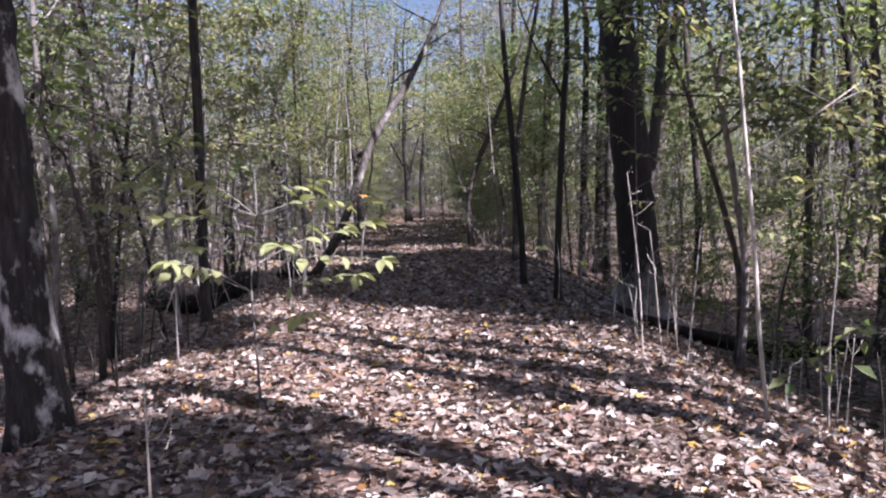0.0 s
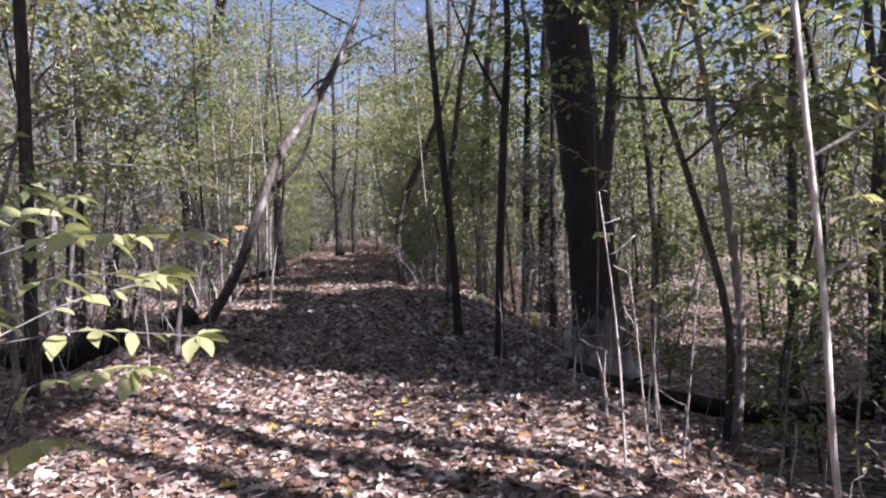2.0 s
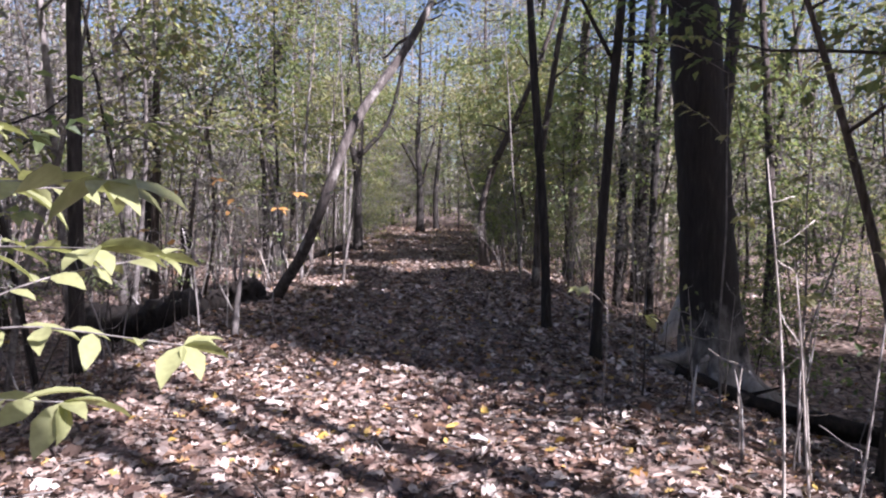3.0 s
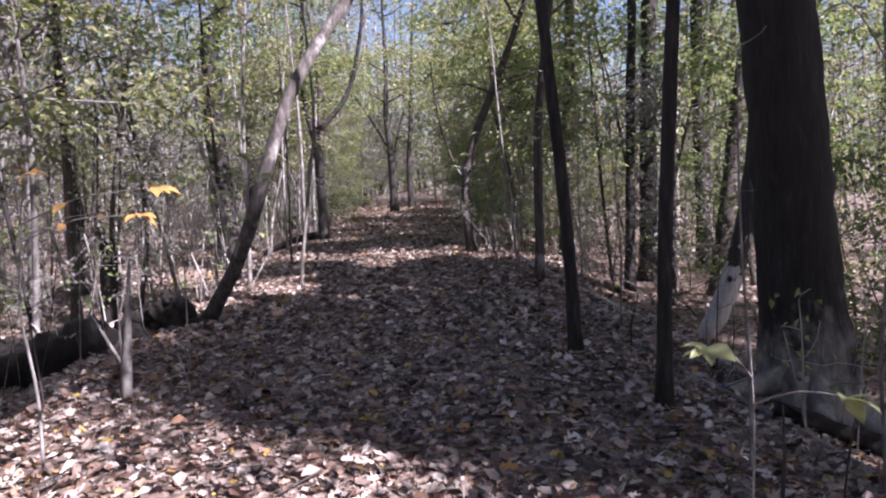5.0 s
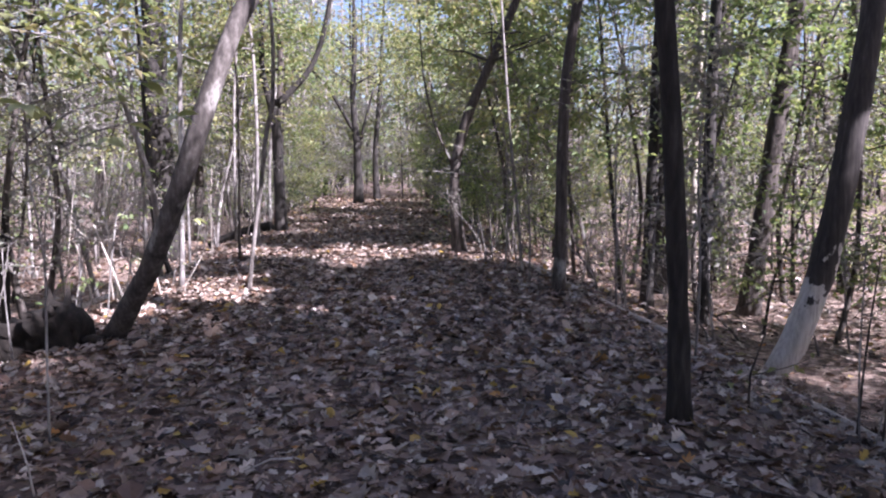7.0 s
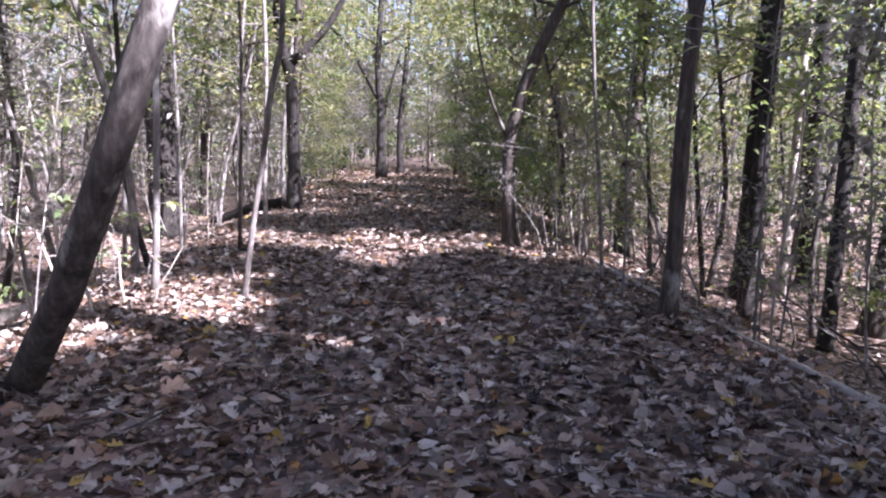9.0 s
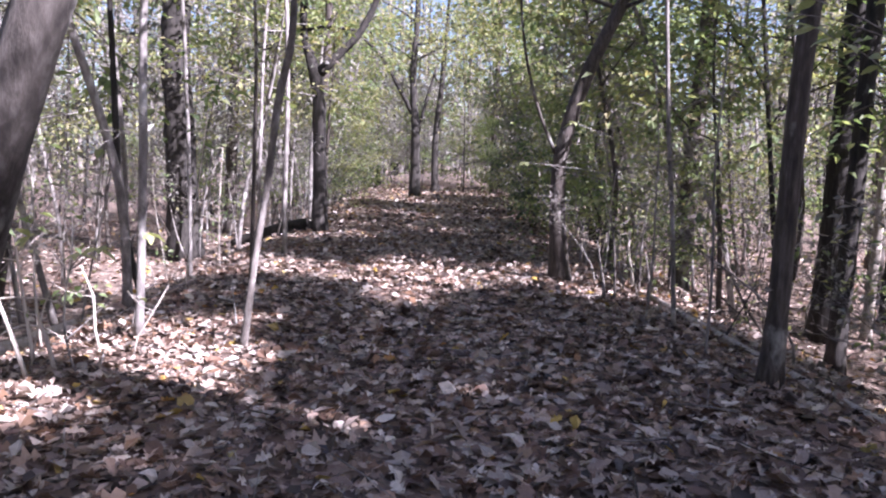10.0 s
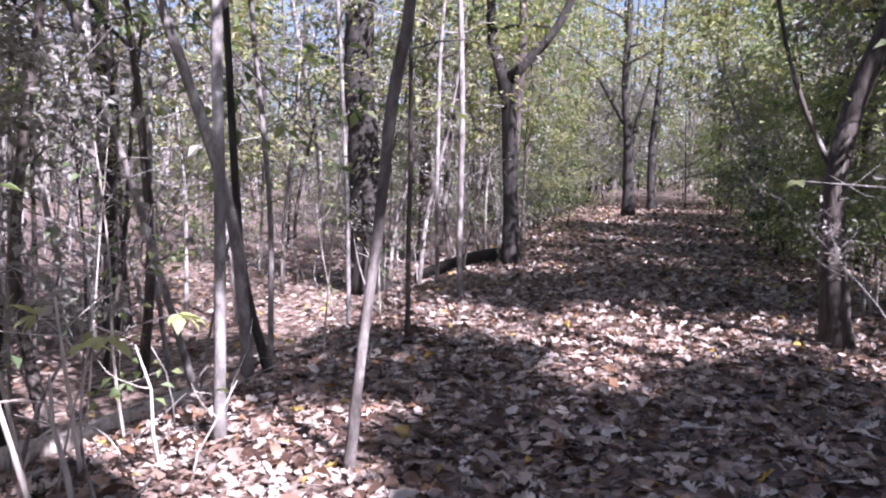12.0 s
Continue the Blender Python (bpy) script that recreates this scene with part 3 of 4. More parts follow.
for k, (pl, rr, wd, hh) in enumerate([
    ([(-1.85, 23.3, -0.1), (-1.86, 23.3, 0.93), (-1.82, 23.3, 2.17), (-1.84, 23.3, 3.37)], 0.036, BARK_GREY, 9),
    ([(-1.84, 21.4, -0.08), (-1.82, 21.4, 0.82), (-1.8, 21.4, 1.55), (-1.78, 21.4, 2.49)], 0.024, BARK_BROWN, 6),
    ([(-2.55, 20.3, -0.1), (-2.72, 20.3, 0.43), (-2.8, 20.3, 0.9), (-2.82, 20.3, 1.54), (-2.84, 20.3, 2.38), (-2.87, 20.3, 3.2)], 0.036, BARK_DARK, 9),
    ([(2.28, 19.6, 0.0), (2.2, 19.6, 1.07), (2.12, 19.6, 1.72), (2.04, 19.6, 2.76)], 0.022, BARK_GREY, 7),
    ([(-2.5, 24.6, -0.2), (-2.5, 24.6, 1.2), (-2.45, 24.6, 3.0)], 0.028, BARK_GREY, 8),
    ([(-2.9, 22.6, -0.3), (-2.9, 22.6, 1.2), (-2.95, 22.6, 3.0)], 0.026, BARK_GREY, 9),
    ([(-3.4, 21.8, -0.4), (-3.35, 21.8, 1.2), (-3.5, 21.8, 3.0)], 0.03, BARK_GREY, 9),
    ([(-2.2, 28.6, 0), (-2.25, 28.6, 1.6), (-2.1, 28.6, 3.4)], 0.1, BARK_BROWN, 11),
    ([(-2.6, 29.8, 0), (-2.6, 29.8, 1.6), (-2.4, 29.8, 3.4)], 0.05, BARK_GREY, 9),
]):
    grow("sapling", "slender sapling stem at the edge of the path", pl, [rr * (1 - 0.06 * i) for i in range(len(pl))], wd, LEAF_OLIVE if k % 2 else LEAF_YELLOW, 40 + k, hh, 8, (0.5, 1.4), 0.35, 330, 0.25,
         (0.06, 0.1), 7, category="sapling", group=G2)

# Thin pale stem with two side twigs, in the open beside the path.
grow("sapling", "thin sunlit white stem with two bare side twigs", [(2.95, 6.5, -0.4), (2.87, 6.5, 0.5), (2.8, 6.45, 1.33), (2.75, 6.47, 1.86), (2.7, 6.5, 2.6)],
     [0.017, 0.016, 0.015, 0.0145, 0.014], BARK_BARE, LEAF_YELLOW, 60, 4.6, 5, (0.5, 1.0), 0.55, 120, 0.2, (0.06, 0.1), 7, flare=1.1, category="sapling",
     forks=[([(2.75, 6.47, 1.86), (3.03, 6.5, 1.98), (3.28, 6.55, 2.14), (3.62, 6.55, 2.38)], [0.011, 0.009, 0.008, 0.004]),
            ([(2.8, 6.45, 1.34), (3.02, 6.42, 1.45), (3.25, 6.4, 1.6)], [0.009, 0.007, 0.004])])
# Old tree close on the other side, blotched with pale lichen and painted sun dapples.
grow("old_tree", "dark trunk blotched with pale lichen and painted sun dapples beside the start", [(-2.42, 6.4, 0), (-2.47, 6.4, 0.9), (-2.54, 6.4, 1.9), (-2.6, 6.4, 3.0)],
     [0.19, 0.16, 0.15, 0.145], bark("bark_lichen_sun_dapple", (0.01, 0.008, 0.007), (0.024, 0.02, 0.018), (0.06, 0.054, 0.05), (0.62, 0.6, 0.58), 0.53), LEAF_OLIVE, 61, 13, 12, (1.5, 3), 0.4, 1400, 0.4, (0.08, 0.13), 14, group=G1)
# Leaning dead trunk, its foot stripped white.
grow("dead_trunk", "leaning dead trunk, bark peeled off its bleached white foot", [(4.38, 17.0, -1.0), (4.48, 17.0, -0.76), (4.71, 17.0, -0.3), (4.9, 17.0, 0.28), (5.09, 17.0, 1.06), (5.2, 17.0, 1.95), (5.36, 17.0, 3.1), (5.52, 17.05, 5.0), (5.62, 17.1, 7.5)],
     [0.09, 0.125, 0.15, 0.14, 0.14, 0.13, 0.12, 0.1, 0.05], peeled_or_sunlit_foot("peeling_bark", 1.38), LEAF_GREEN, 62, 0, 3, (0.6, 1.2), 0.5, leaves=0, sides=14, flare=1.0, category="dead tree", each_limb=True)


def stump(name, label, x, y, height, r, wood, seed, tilt=(0, 0), tear=0.3):
    """A broken stump with a torn, uneven top."""
    rng = np.random.default_rng(seed)
    z = ground_z(x, y) - 0.06
    bd = Builder()
    n, sides = 8, 14
    hs = np.linspace(0, 1, n)
    ring = []
    for i, h in enumerate(hs):
        for j in range(sides):
            a = 2 * math.pi * j / sides
            rr = r * (1 + 0.5 * math.exp(-h * 6)) * (1 + 0.09 * rng.normal())
            top = height * h * (1 + (tear * rng.uniform(-1, 0.6) if i == n - 1 else 0))
            ring.append((rr * math.cos(a) + tilt[0] * h * height, rr * math.sin(a) + tilt[1] * h * height, top))
    f = [(i * sides + j, i * sides + (j + 1) % sides, (i + 1) * sides + (j + 1) % sides, (i + 1) * sides + j) for i in range(n - 1) for j in range(sides)]
    ring.append((tilt[0] * height, tilt[1] * height, height * 0.72))
    f += [((n - 1) * sides + j, (n - 1) * sides + (j + 1) % sides, n * sides) for j in range(sides)]
    bd.add(ring, f)
    ob = new(name, bd.mesh(name, [wood]))
    ob.location = (x, y, z)
    return tagged(ob, label, "stump")


def fallen(name, label, pts, radii, wood, seed, sides=12, rough=0.06, category="log", twigs=0, step=0.14):
    """A trunk or branch lying on the ground."""
    rng = np.random.default_rng(seed)
    foot = np.array(pts[0], float)
    ob = new(name)
    ob.location = foot
    line, r = smooth_line(np.array(pts, float) - foot, radii, step)
    bd = Builder()
    tube(bd, line, r, sides, 0, rough, rng)
    part("trunk", bd.mesh("trunk", [wood]), ob)
    for _ in range(twigs):
        i = rng.integers(1, len(line) - 1)
        tw = limb_line(line[i], rng.normal(size=3) * np.array([1, 1, 0.4]) + np.array([0, 0, 0.5]), rng.uniform(0.2, 0.7), rng, 0.1, 3)
        b2 = Builder()
        tube(b2, tw, np.linspace(r[i] * 0.4, 0.003, len(tw)), 4)
        part("snag", b2.mesh("snag", [wood]), ob)
    return tagged(ob, label, category)


def on(x, y, r):
    return (x, y, ground_z(x, y) + r * 0.75)


fallen("fallen_log", "thick rotten black log chunk with a broken end", [on(-2.95, 15.5, 0.25), on(-3.1, 15.6, 0.27), on(-3.6, 15.95, 0.29), on(-4.3, 16.45, 0.29), on(-5.6, 17.3, 0.26)], [0.25, 0.31, 0.33, 0.32, 0.27], BARK_ROT, 71, 18, 0.12, twigs=2, step=0.1)
fallen("fallen_log", "ragged rotten black log chunk beside the leaning tree", [on(-2.06, 15.95, 0.14), on(-2.2, 15.98, 0.2), on(-2.45, 16.05, 0.21), on(-2.8, 16.1, 0.17), on(-3.0, 16.1, 0.12)], [0.12, 0.21, 0.22, 0.19, 0.1], BARK_ROT, 72, 16, 0.2, twigs=2, step=0.08)
stump("rotten_stump", "ragged black rotten stump by the fallen log", -2.2, 15.92, 0.5, 0.1, BARK_ROT, 73, (-0.1, 0), 0.6)
fallen("fallen_stick", "short black rotten stick against the leaning tree", [on(-1.9, 15.9, 0.05), on(-2.0, 15.92, 0.06), on(-2.12, 15.95, 0.05)], [0.04, 0.055, 0.04], BARK_ROT, 86, 8, 0.15, "stick", 0, 0.05)
stump("rotten_snag", "tall dark broken snag in the thicket", -4.6, 19.6, 1.5, 0.13, BARK_ROT, 74, (0.05, 0), 0.4)
fallen("fallen_log", "low dark log end beside the forked tree", [on(-2.15, 26.9, 0.14), on(-2.7, 27.1, 0.14), on(-3.6, 27.3, 0.14)], [0.14, 0.145, 0.14], BARK_ROT, 75, 12, 0.05)
fallen("fallen_log", "mossy log at the foot of the large tree", [on(3.3, 12.55, 0.12), on(4.2, 12.3, 0.13), on(5.6, 12.1, 0.14), on(7, 12, 0.15)], [0.06, 0.09, 0.11, 0.12], BARK_ROT, 76, 14, 0.17, twigs=6)
fallen("fallen_branch", "long bare pole lying along the path's edge", [on(2.45, 22.2, 0.03), on(2.7, 19.6, 0.03), on(2.95, 17.4, 0.03), on(3.45, 15.6, 0.035), on(4.0, 14.4, 0.035)], [0.02, 0.03, 0.034, 0.036, 0.04], BARK_BARE, 77, 7, 0.05, "branch", 3, 0.3)
fallen("fallen_branch", "grey branch lying on the bank", [on(2.9, 13.4, 0.03), on(3.3, 12.6, 0.03), on(3.5, 11.7, 0.03)], [0.02, 0.026, 0.03], BARK_GREY, 78, 6, 0.05, "branch", 3)
fallen("fallen_branch", "dark branch lying among the leaves at the edge", [on(-2.0, 19.3, 0.03), on(-2.6, 18.9, 0.03), on(-3.4, 18.8, 0.05)], [0.012, 0.02, 0.028], BARK_GREY, 79, 6, 0.05, "branch", 3)
fallen("fallen_log", "bleached log lying in the thicket", [on(-3.4, 20.6, 0.08), on(-3.95, 19.8, 0.09), on(-4.6, 18.9, 0.09)], [0.07, 0.085, 0.09], BARK_BARE, 80, 10, 0.05)
# Pale stub added where sunlight whitens the large tree's own root bark.
stump("bleached_stub", "small pale stub in place of the large tree's sunlit root bark", 3.78, 13.2, 0.42, 0.06, BARK_BARE, 81, (0.2, 0), 0.5)
g0 = ground_z(-2.8, 18.4)
fallen("bent_twig", "thin pale twig arched over the leaves", [(-2.98, 18.35, g0), (-2.9, 18.4, g0 + 0.26), (-2.7, 18.45, g0 + 0.36), (-2.5, 18.47, g0 + 0.3), (-2.38, 18.45, g0 + 0.16)], [0.009, 0.008, 0.007, 0.006, 0.003], BARK_BARE, 83, 5, 0, "twig", 0, 0.06)
g0 = ground_z(-1.6, 19.8)
fallen("fallen_branch", "thin grey twigged branch propped on the leaves", [(-1.4, 19.15, g0 + 0.02), (-1.6, 19.8, g0 + 0.1), (-1.8, 20.5, g0 + 0.2)], [0.01, 0.008, 0.004], BARK_GREY, 84, 5, 0, "branch", 3, 0.1)
fallen("fallen_branch", "thin grey branch propped on the leaves", [(-2.5, 19.4, g0 - 0.02), (-2.3, 19.8, g0 + 0.1), (-2.05, 20.2, g0 + 0.2)], [0.009, 0.007, 0.004], BARK_GREY, 85, 5, 0, "branch", 1, 0.1)
# Thin broken stub with a side prong on the open edge.
grow("broken_stub", "thin broken grey stub with a side prong", [(-1.6, 12.85, -0.06), (-1.58, 12.85, 0.3), (-1.52, 12.85, 0.75), (-1.49, 12.85, 1.08)], [0.045, 0.04, 0.018, 0.012], BARK_GREY, LEAF_OLIVE, 82, 0, 0, leaves=0,
     forks=[([(-1.6, 12.85, 0.3), (-1.7, 12.85, 0.48), (-1.8, 12.85, 0.7)], [0.016, 0.012, 0.006])], sides=8, flare=1.2, category="stub")


# ---- thin stems and twigs near the path ----
def stem(x, y, h, r, lean, wood, leaf, seed, leaves=0, label="thin bare stem standing in the leaves"):
    rng = np.random.default_rng(seed)
    pts = [(x + lean[0] * h * t + rng.normal() * 0.02 * (t > 0), y + lean[1] * h * t, h * t) for t in (0, 0.3, 0.6, 1.0)]
    return grow("thin_stem", label, [(x, y, 0)] + [(p[0], p[1], p[2] + ground_z(x, y)) for p in pts[1:]], [r, r * 0.85, r * 0.7, r * 0.4], wood, leaf, seed, 0, 3 if h > 0.8 else 1, (0.15, 0.4), 0.4, leaves, 0.12,
                (0.05, 0.09), 5, flare=1.1, step=0.2, category="sapling", group="thin stems", each_limb=True, twigs=1)


for k, (x, y, h, r, lx, wood) in enumerate([(2.5, 11.14, 2.3, 0.011, -0.03, BARK_GREY), (2.45, 8.05, 1.8, 0.009, -0.08, BARK_BARE), (3.25, 9.4, 1.5, 0.009, -0.1, BARK_BARE), (2.8, 9.5, 0.6, 0.011, -0.08, BARK_BARE),
                                          (2.72, 10.2, 0.45, 0.016, 0.0, BARK_GREY), (2.45, 10.7, 0.5, 0.012, 0.05, BARK_BROWN), (2.68, 9.15, 0.6, 0.012, -0.1, BARK_GREY), (2.76, 8.4, 1.3, 0.009, -0.12, BARK_BARE),
                                          (3.0, 8.45, 1.4, 0.01, 0.12, BARK_GREY), (4.33, 10.2, 0.8, 0.01, 0.05, BARK_BROWN), (4.34, 9.5, 1.5, 0.012, 0.1, BARK_GREY), (-1.85, 13.4, 0.75, 0.012, 0.02, BARK_BARE), (-1.15, 13.0, 0.35, 0.006, -0.2, BARK_BARE),
                                          (-2.6, 4.9, 0.55, 0.014, -0.05, BARK_BARE)]):
    stem(x, y, h, r, (lx, 0.0), wood, LEAF_YELLOW, 160 + k)
rs = np.random.default_rng(5)
for k in range(26):
    x, y = rs.uniform(2.6, 4.8), rs.uniform(7, 14.5)
    stem(x, y, rs.uniform(0.4, 1.4), rs.uniform(0.005, 0.01), (rs.normal() * 0.12, rs.normal() * 0.12), (BARK_BARE, BARK_GREY, BARK_BROWN)[k % 3], LEAF_YELLOW, 200 + k, 14 if k % 4 == 0 else 0)
for k in range(40):
    x, y = rs.uniform(-4.2, -1.9), rs.uniform(7.2, 16)
    stem(x, y, rs.uniform(0.5, 2.0), rs.uniform(0.006, 0.012), (rs.normal() * 0.18, rs.normal() * 0.12), BARK_GREY if k % 2 else BARK_BROWN, LEAF_OLIVE, 300 + k, 16 if k % 3 == 0 else 0)
for k in range(46):
    s = 1 if k % 2 else -1
    x, y = s * rs.uniform(2.1, 4.0), rs.uniform(16.5, 32)
    stem(x, y, rs.uniform(0.6, 2.4), rs.uniform(0.007, 0.014), (rs.normal() * 0.15, rs.normal() * 0.1), BARK_GREY if k % 3 else BARK_BARE, LEAF_GREEN, 400 + k, 24)


# ---- broad-leaved shoot hanging in beside the start ----
def shoot(label, foot_xy, height, ends, leaf, per, size, seed, wood=BARK_GREY, r=0.012):
    """A sapling whose twigs carry large single leaves. ends: where the twigs end, in the world."""
    rng = np.random.default_rng(seed)
    foot = np.array((*foot_xy, ground_z(*foot_xy) - 0.04))
    ob = new("broad_leaved_sapling")
    ob.location = foot
    bow = rng.normal(size=(4, 2)) * 0.03
    pts = [(0, 0, 0)] + [(bow[i, 0], bow[i, 1], height * (i + 1) / 4) for i in range(4)]
    ln, rr = smooth_line(pts, [r, r * 0.85, r * 0.7, r * 0.5, r * 0.25], 0.1)
    bd = Builder()
    tube(bd, ln, rr, 6)
    part("trunk", bd.mesh("trunk", [wood]), ob)
    for e in ends:
        b = np.array(e, float) - foot
        i = int(np.clip(np.searchsorted(ln[:, 2], b[2] - 0.12 - 0.25 * rng.uniform()), 1, len(ln) - 1))
        a = ln[i]
        tl, tr = smooth_line([a, (a + b) / 2 + (0, 0, 0.06), b], [0.005, 0.004, 0.002], 0.08)
        bd = Builder()
        tube(bd, tl, tr, 5)
        tw = part("twig", bd.mesh("twig", [wood]), ob)
        for q in range(per):
            fan = q - (per - 3) if q >= per - 5 else None
            t = 1.0 if fan is not None else 0.4 + 0.55 * q / max(1, per - 5)
            p = a + (b - a) * t + (0, 0, 0.06 * (1 - abs(2 * t - 1)))
            d = (b - a) / np.linalg.norm(b - a)
            turn = math.radians(38 * fan) if fan is not None else (1.0 if q % 2 else -1.0)
            cs, sn = math.cos(turn), math.sin(turn)
            d = np.array([d[0] * cs - d[1] * sn, d[0] * sn + d[1] * cs, -0.25 + rng.normal() * 0.2]) + rng.normal(size=3) * 0.12
            lb = Builder()
            blades(lb, p[None], d[None], [rng.uniform(*size)], rng, 0, 0.35, rng.uniform(0.36, 0.55), 0.12, True)
            part("leaf", lb.mesh("leaf", [leaf]), tw)
    return tagged(ob, label, "sapling")


shoot("young sapling with large sunlit yellow-green leaves by the path", (-0.95, 6.9), 2.0,
      [(0.06, 6.66, 1.15), (-0.1, 6.3, 1.08), (-0.02, 6.3, 1.45), (0.2, 5.9, 1.6), (-1.55, 6.6, 1.5), (-0.35, 6.4, 1.75), (-0.45, 6.4, 0.8), (-1.45, 7.0, 1.8), (-1.4, 6.3, 1.2), (-0.35, 7.1, 1.6), (-1.85, 6.7, 1.75),
       (-1.65, 7.0, 1.05), (-0.3, 7.4, 1.35), (-0.6, 6.2, 1.3)], LEAF_BIG, 12, (0.1, 0.19), 9)
shoot("spreading sapling with dull green broad leaves by the path", (-2.1, 8.4), 2.3, [(-1.25, 8.1, 1.5), (-1.4, 8.5, 1.9), (-1.7, 7.8, 1.2), (-2.6, 8.0, 1.6), (-2.9, 8.4, 1.95), (-2.2, 7.7, 1.8), (-1.9, 7.9, 2.2), (-2.7, 8.9, 1.4), (-1.5, 8.9, 1.3)], LEAF_GREEN, 12, (0.09, 0.15), 99)
shoot("thin sapling with a few bright yellow leaves", (-1.55, 11.5), 2.0, [(-0.66, 10.98, 1.51), (-1.3, 11.9, 1.5), (-0.43, 10.6, 1.64), (-2.1, 11.6, 1.7), (-1.9, 11.2, 1.3), (-1.2, 11.0, 1.75)], LITTER_GOLD, 6, (0.07, 0.12), 91)
shoot("small sapling holding a cluster of pale green leaves", (-2.1, 17.95), 1.2, [(-2.0, 17.8, 0.82), (-1.86, 17.75, 0.86), (-1.6, 17.85, 0.95), (-2.35, 17.9, 0.9)], LEAF_BIG, 5, (0.08, 0.14), 92, r=0.008)
shoot("slim sapling with bright green leaves over the path's edge", (2.05, 19.7), 2.2, [(0.9, 19.4, 1.46), (1.46, 19.2, 1.18), (1.3, 19.5, 1.8), (1.7, 19.1, 1.5), (2.6, 19.4, 1.5), (1.5, 20.0, 2.0)], LEAF_BIG, 6, (0.06, 0.11), 93)
shoot("slender sapling with yellow-green leaves on the slope", (2.9, 15.4), 3.0, [(1.9, 15.2, 2.7), (2.2, 14.9, 2.3), (2.5, 15.0, 2.85), (3.4, 15.1, 2.4), (3.3, 15.8, 2.0), (2.2, 15.6, 3.0), (2.6, 14.8, 1.9)], LEAF_BIG, 9, (0.07, 0.12), 94)
shoot("sapling with broad green leaves below the bank", (4.5, 8.6), 3.0, [(3.7, 8.3, 1.2), (3.9, 8.0, 1.9), (4.9, 8.2, 1.5), (5.2, 8.6, 2.2), (3.8, 8.9, 2.6), (4.3, 8.0, 0.9), (4.9, 8.0, 2.7)], LEAF_BIG, 11, (0.08, 0.13), 96)
shoot("sapling with broad green leaves below the bank", (3.4, 9.9), 2.6, [(2.8, 9.6, 1.5), (3.1, 9.3, 1.0), (3.9, 9.6, 1.3), (4.0, 9.9, 1.9), (2.9, 10.2, 2.1), (3.5, 9.2, 2.3)], LEAF_YELLOW, 11, (0.08, 0.13), 97)
shoot("sapling with broad green leaves below the bank", (5.4, 10.4), 3.4, [(4.6, 10.1, 1.8), (4.9, 9.8, 2.5), (5.9, 10.1, 1.6), (6.2, 10.4, 2.6), (4.8, 10.7, 3.1), (5.4, 9.7, 1.2)], LEAF_BIG, 11, (0.09, 0.14), 98)
shoot("slender sapling with yellow-green leaves beside the start", (3.9, 7.4), 3.2, [(3.0, 7.2, 2.6), (3.3, 6.9, 1.7), (4.4, 7.2, 1.9), (4.6, 7.6, 2.5), (3.2, 7.7, 2.9), (3.6, 6.8, 2.2), (4.2, 6.9, 1.4)], LEAF_YELLOW, 11, (0.08, 0.13), 95)
shoot("slender sapling with drooping yellow leaves near the large tree", (3.3, 11.2), 3.4, [(2.4, 10.9, 3.0), (2.7, 10.7, 2.4), (3.9, 10.8, 2.9), (4.1, 11.3, 2.2), (3.0, 11.8, 3.2), (3.6, 10.6, 1.8)], LEAF_YELLOW, 11, (0.08, 0.13), 96)
shoot("low sapling with a large pale yellow leaf at the slope's edge", (1.98, 9.95), 1.05, [(1.75, 9.8, 0.98), (2.2, 9.7, 0.8)], LEAF_BIG, 5, (0.08, 0.14), 98, r=0.007)
shoot("slim sapling with sprays of bright leaves above the path's edge", (2.95, 17.6), 3.2, [(1.7, 17.3, 2.3), (2.0, 17.0, 2.15), (1.9, 17.6, 2.5), (2.4, 17.2, 2.45), (3.3, 17.2, 2.4), (3.7, 17.6, 2.7), (2.6, 16.9, 2.7), (3.2, 17.9, 2.0)], LEAF_BIG, 10, (0.08, 0.14), 88)
shoot("thin sapling with drooping green leaves beside the leaning tree", (-1.35, 13.6), 2.0, [(-0.55, 13.3, 1.7), (-0.75, 13.1, 1.75), (-0.9, 13.4, 1.6), (-1.1, 13.0, 1.72), (-1.5, 13.2, 1.75), (-0.8, 13.7, 1.9)], LEAF_BIG, 7, (0.08, 0.13), 87, r=0.008)
stem(-0.82, 4.2, 0.85, 0.009, (0.0, 0.0), BARK_BARE, LEAF_YELLOW, 610, label="pale straight stem standing in the leaves")
for k in range(12):
    stem(rs.uniform(1.95, 3.0), rs.uniform(20.8, 23.4), rs.uniform(0.35, 1.1), rs.uniform(0.01, 0.028), (rs.normal() * 0.15, rs.normal() * 0.1), BARK_MID if k % 3 else BARK_BARE, LEAF_GREEN, 620 + k, label="short broken stem beside the crooked tree")
stump("root_mound", "dark earthy root mound of a fallen tree", 6.4, 9.1, 1.5, 0.5, BARK_ROT, 97, (0.1, 0.05), 0.5)
for k, (x, y, hh, lx, ly) in enumerate([(-2.63, 18.43, 0.95, -0.12, 0), (-2.85, 18.3, 0.8, -0.25, 0), (-2.22, 17.93, 0.6, -0.3, 0.1), (-2.35, 17.85, 0.9, -0.35, 0), (-2.5, 18.1, 0.7, 0.2, 0.1), (-1.9, 18.3, 0.5, 0.5, 0.1)]):
    stem(x, y, hh, 0.016 if k < 4 else 0.008, (lx, ly), BARK_BARE, LEAF_OLIVE, 600 + k, label="pale broken stem among the leaves")

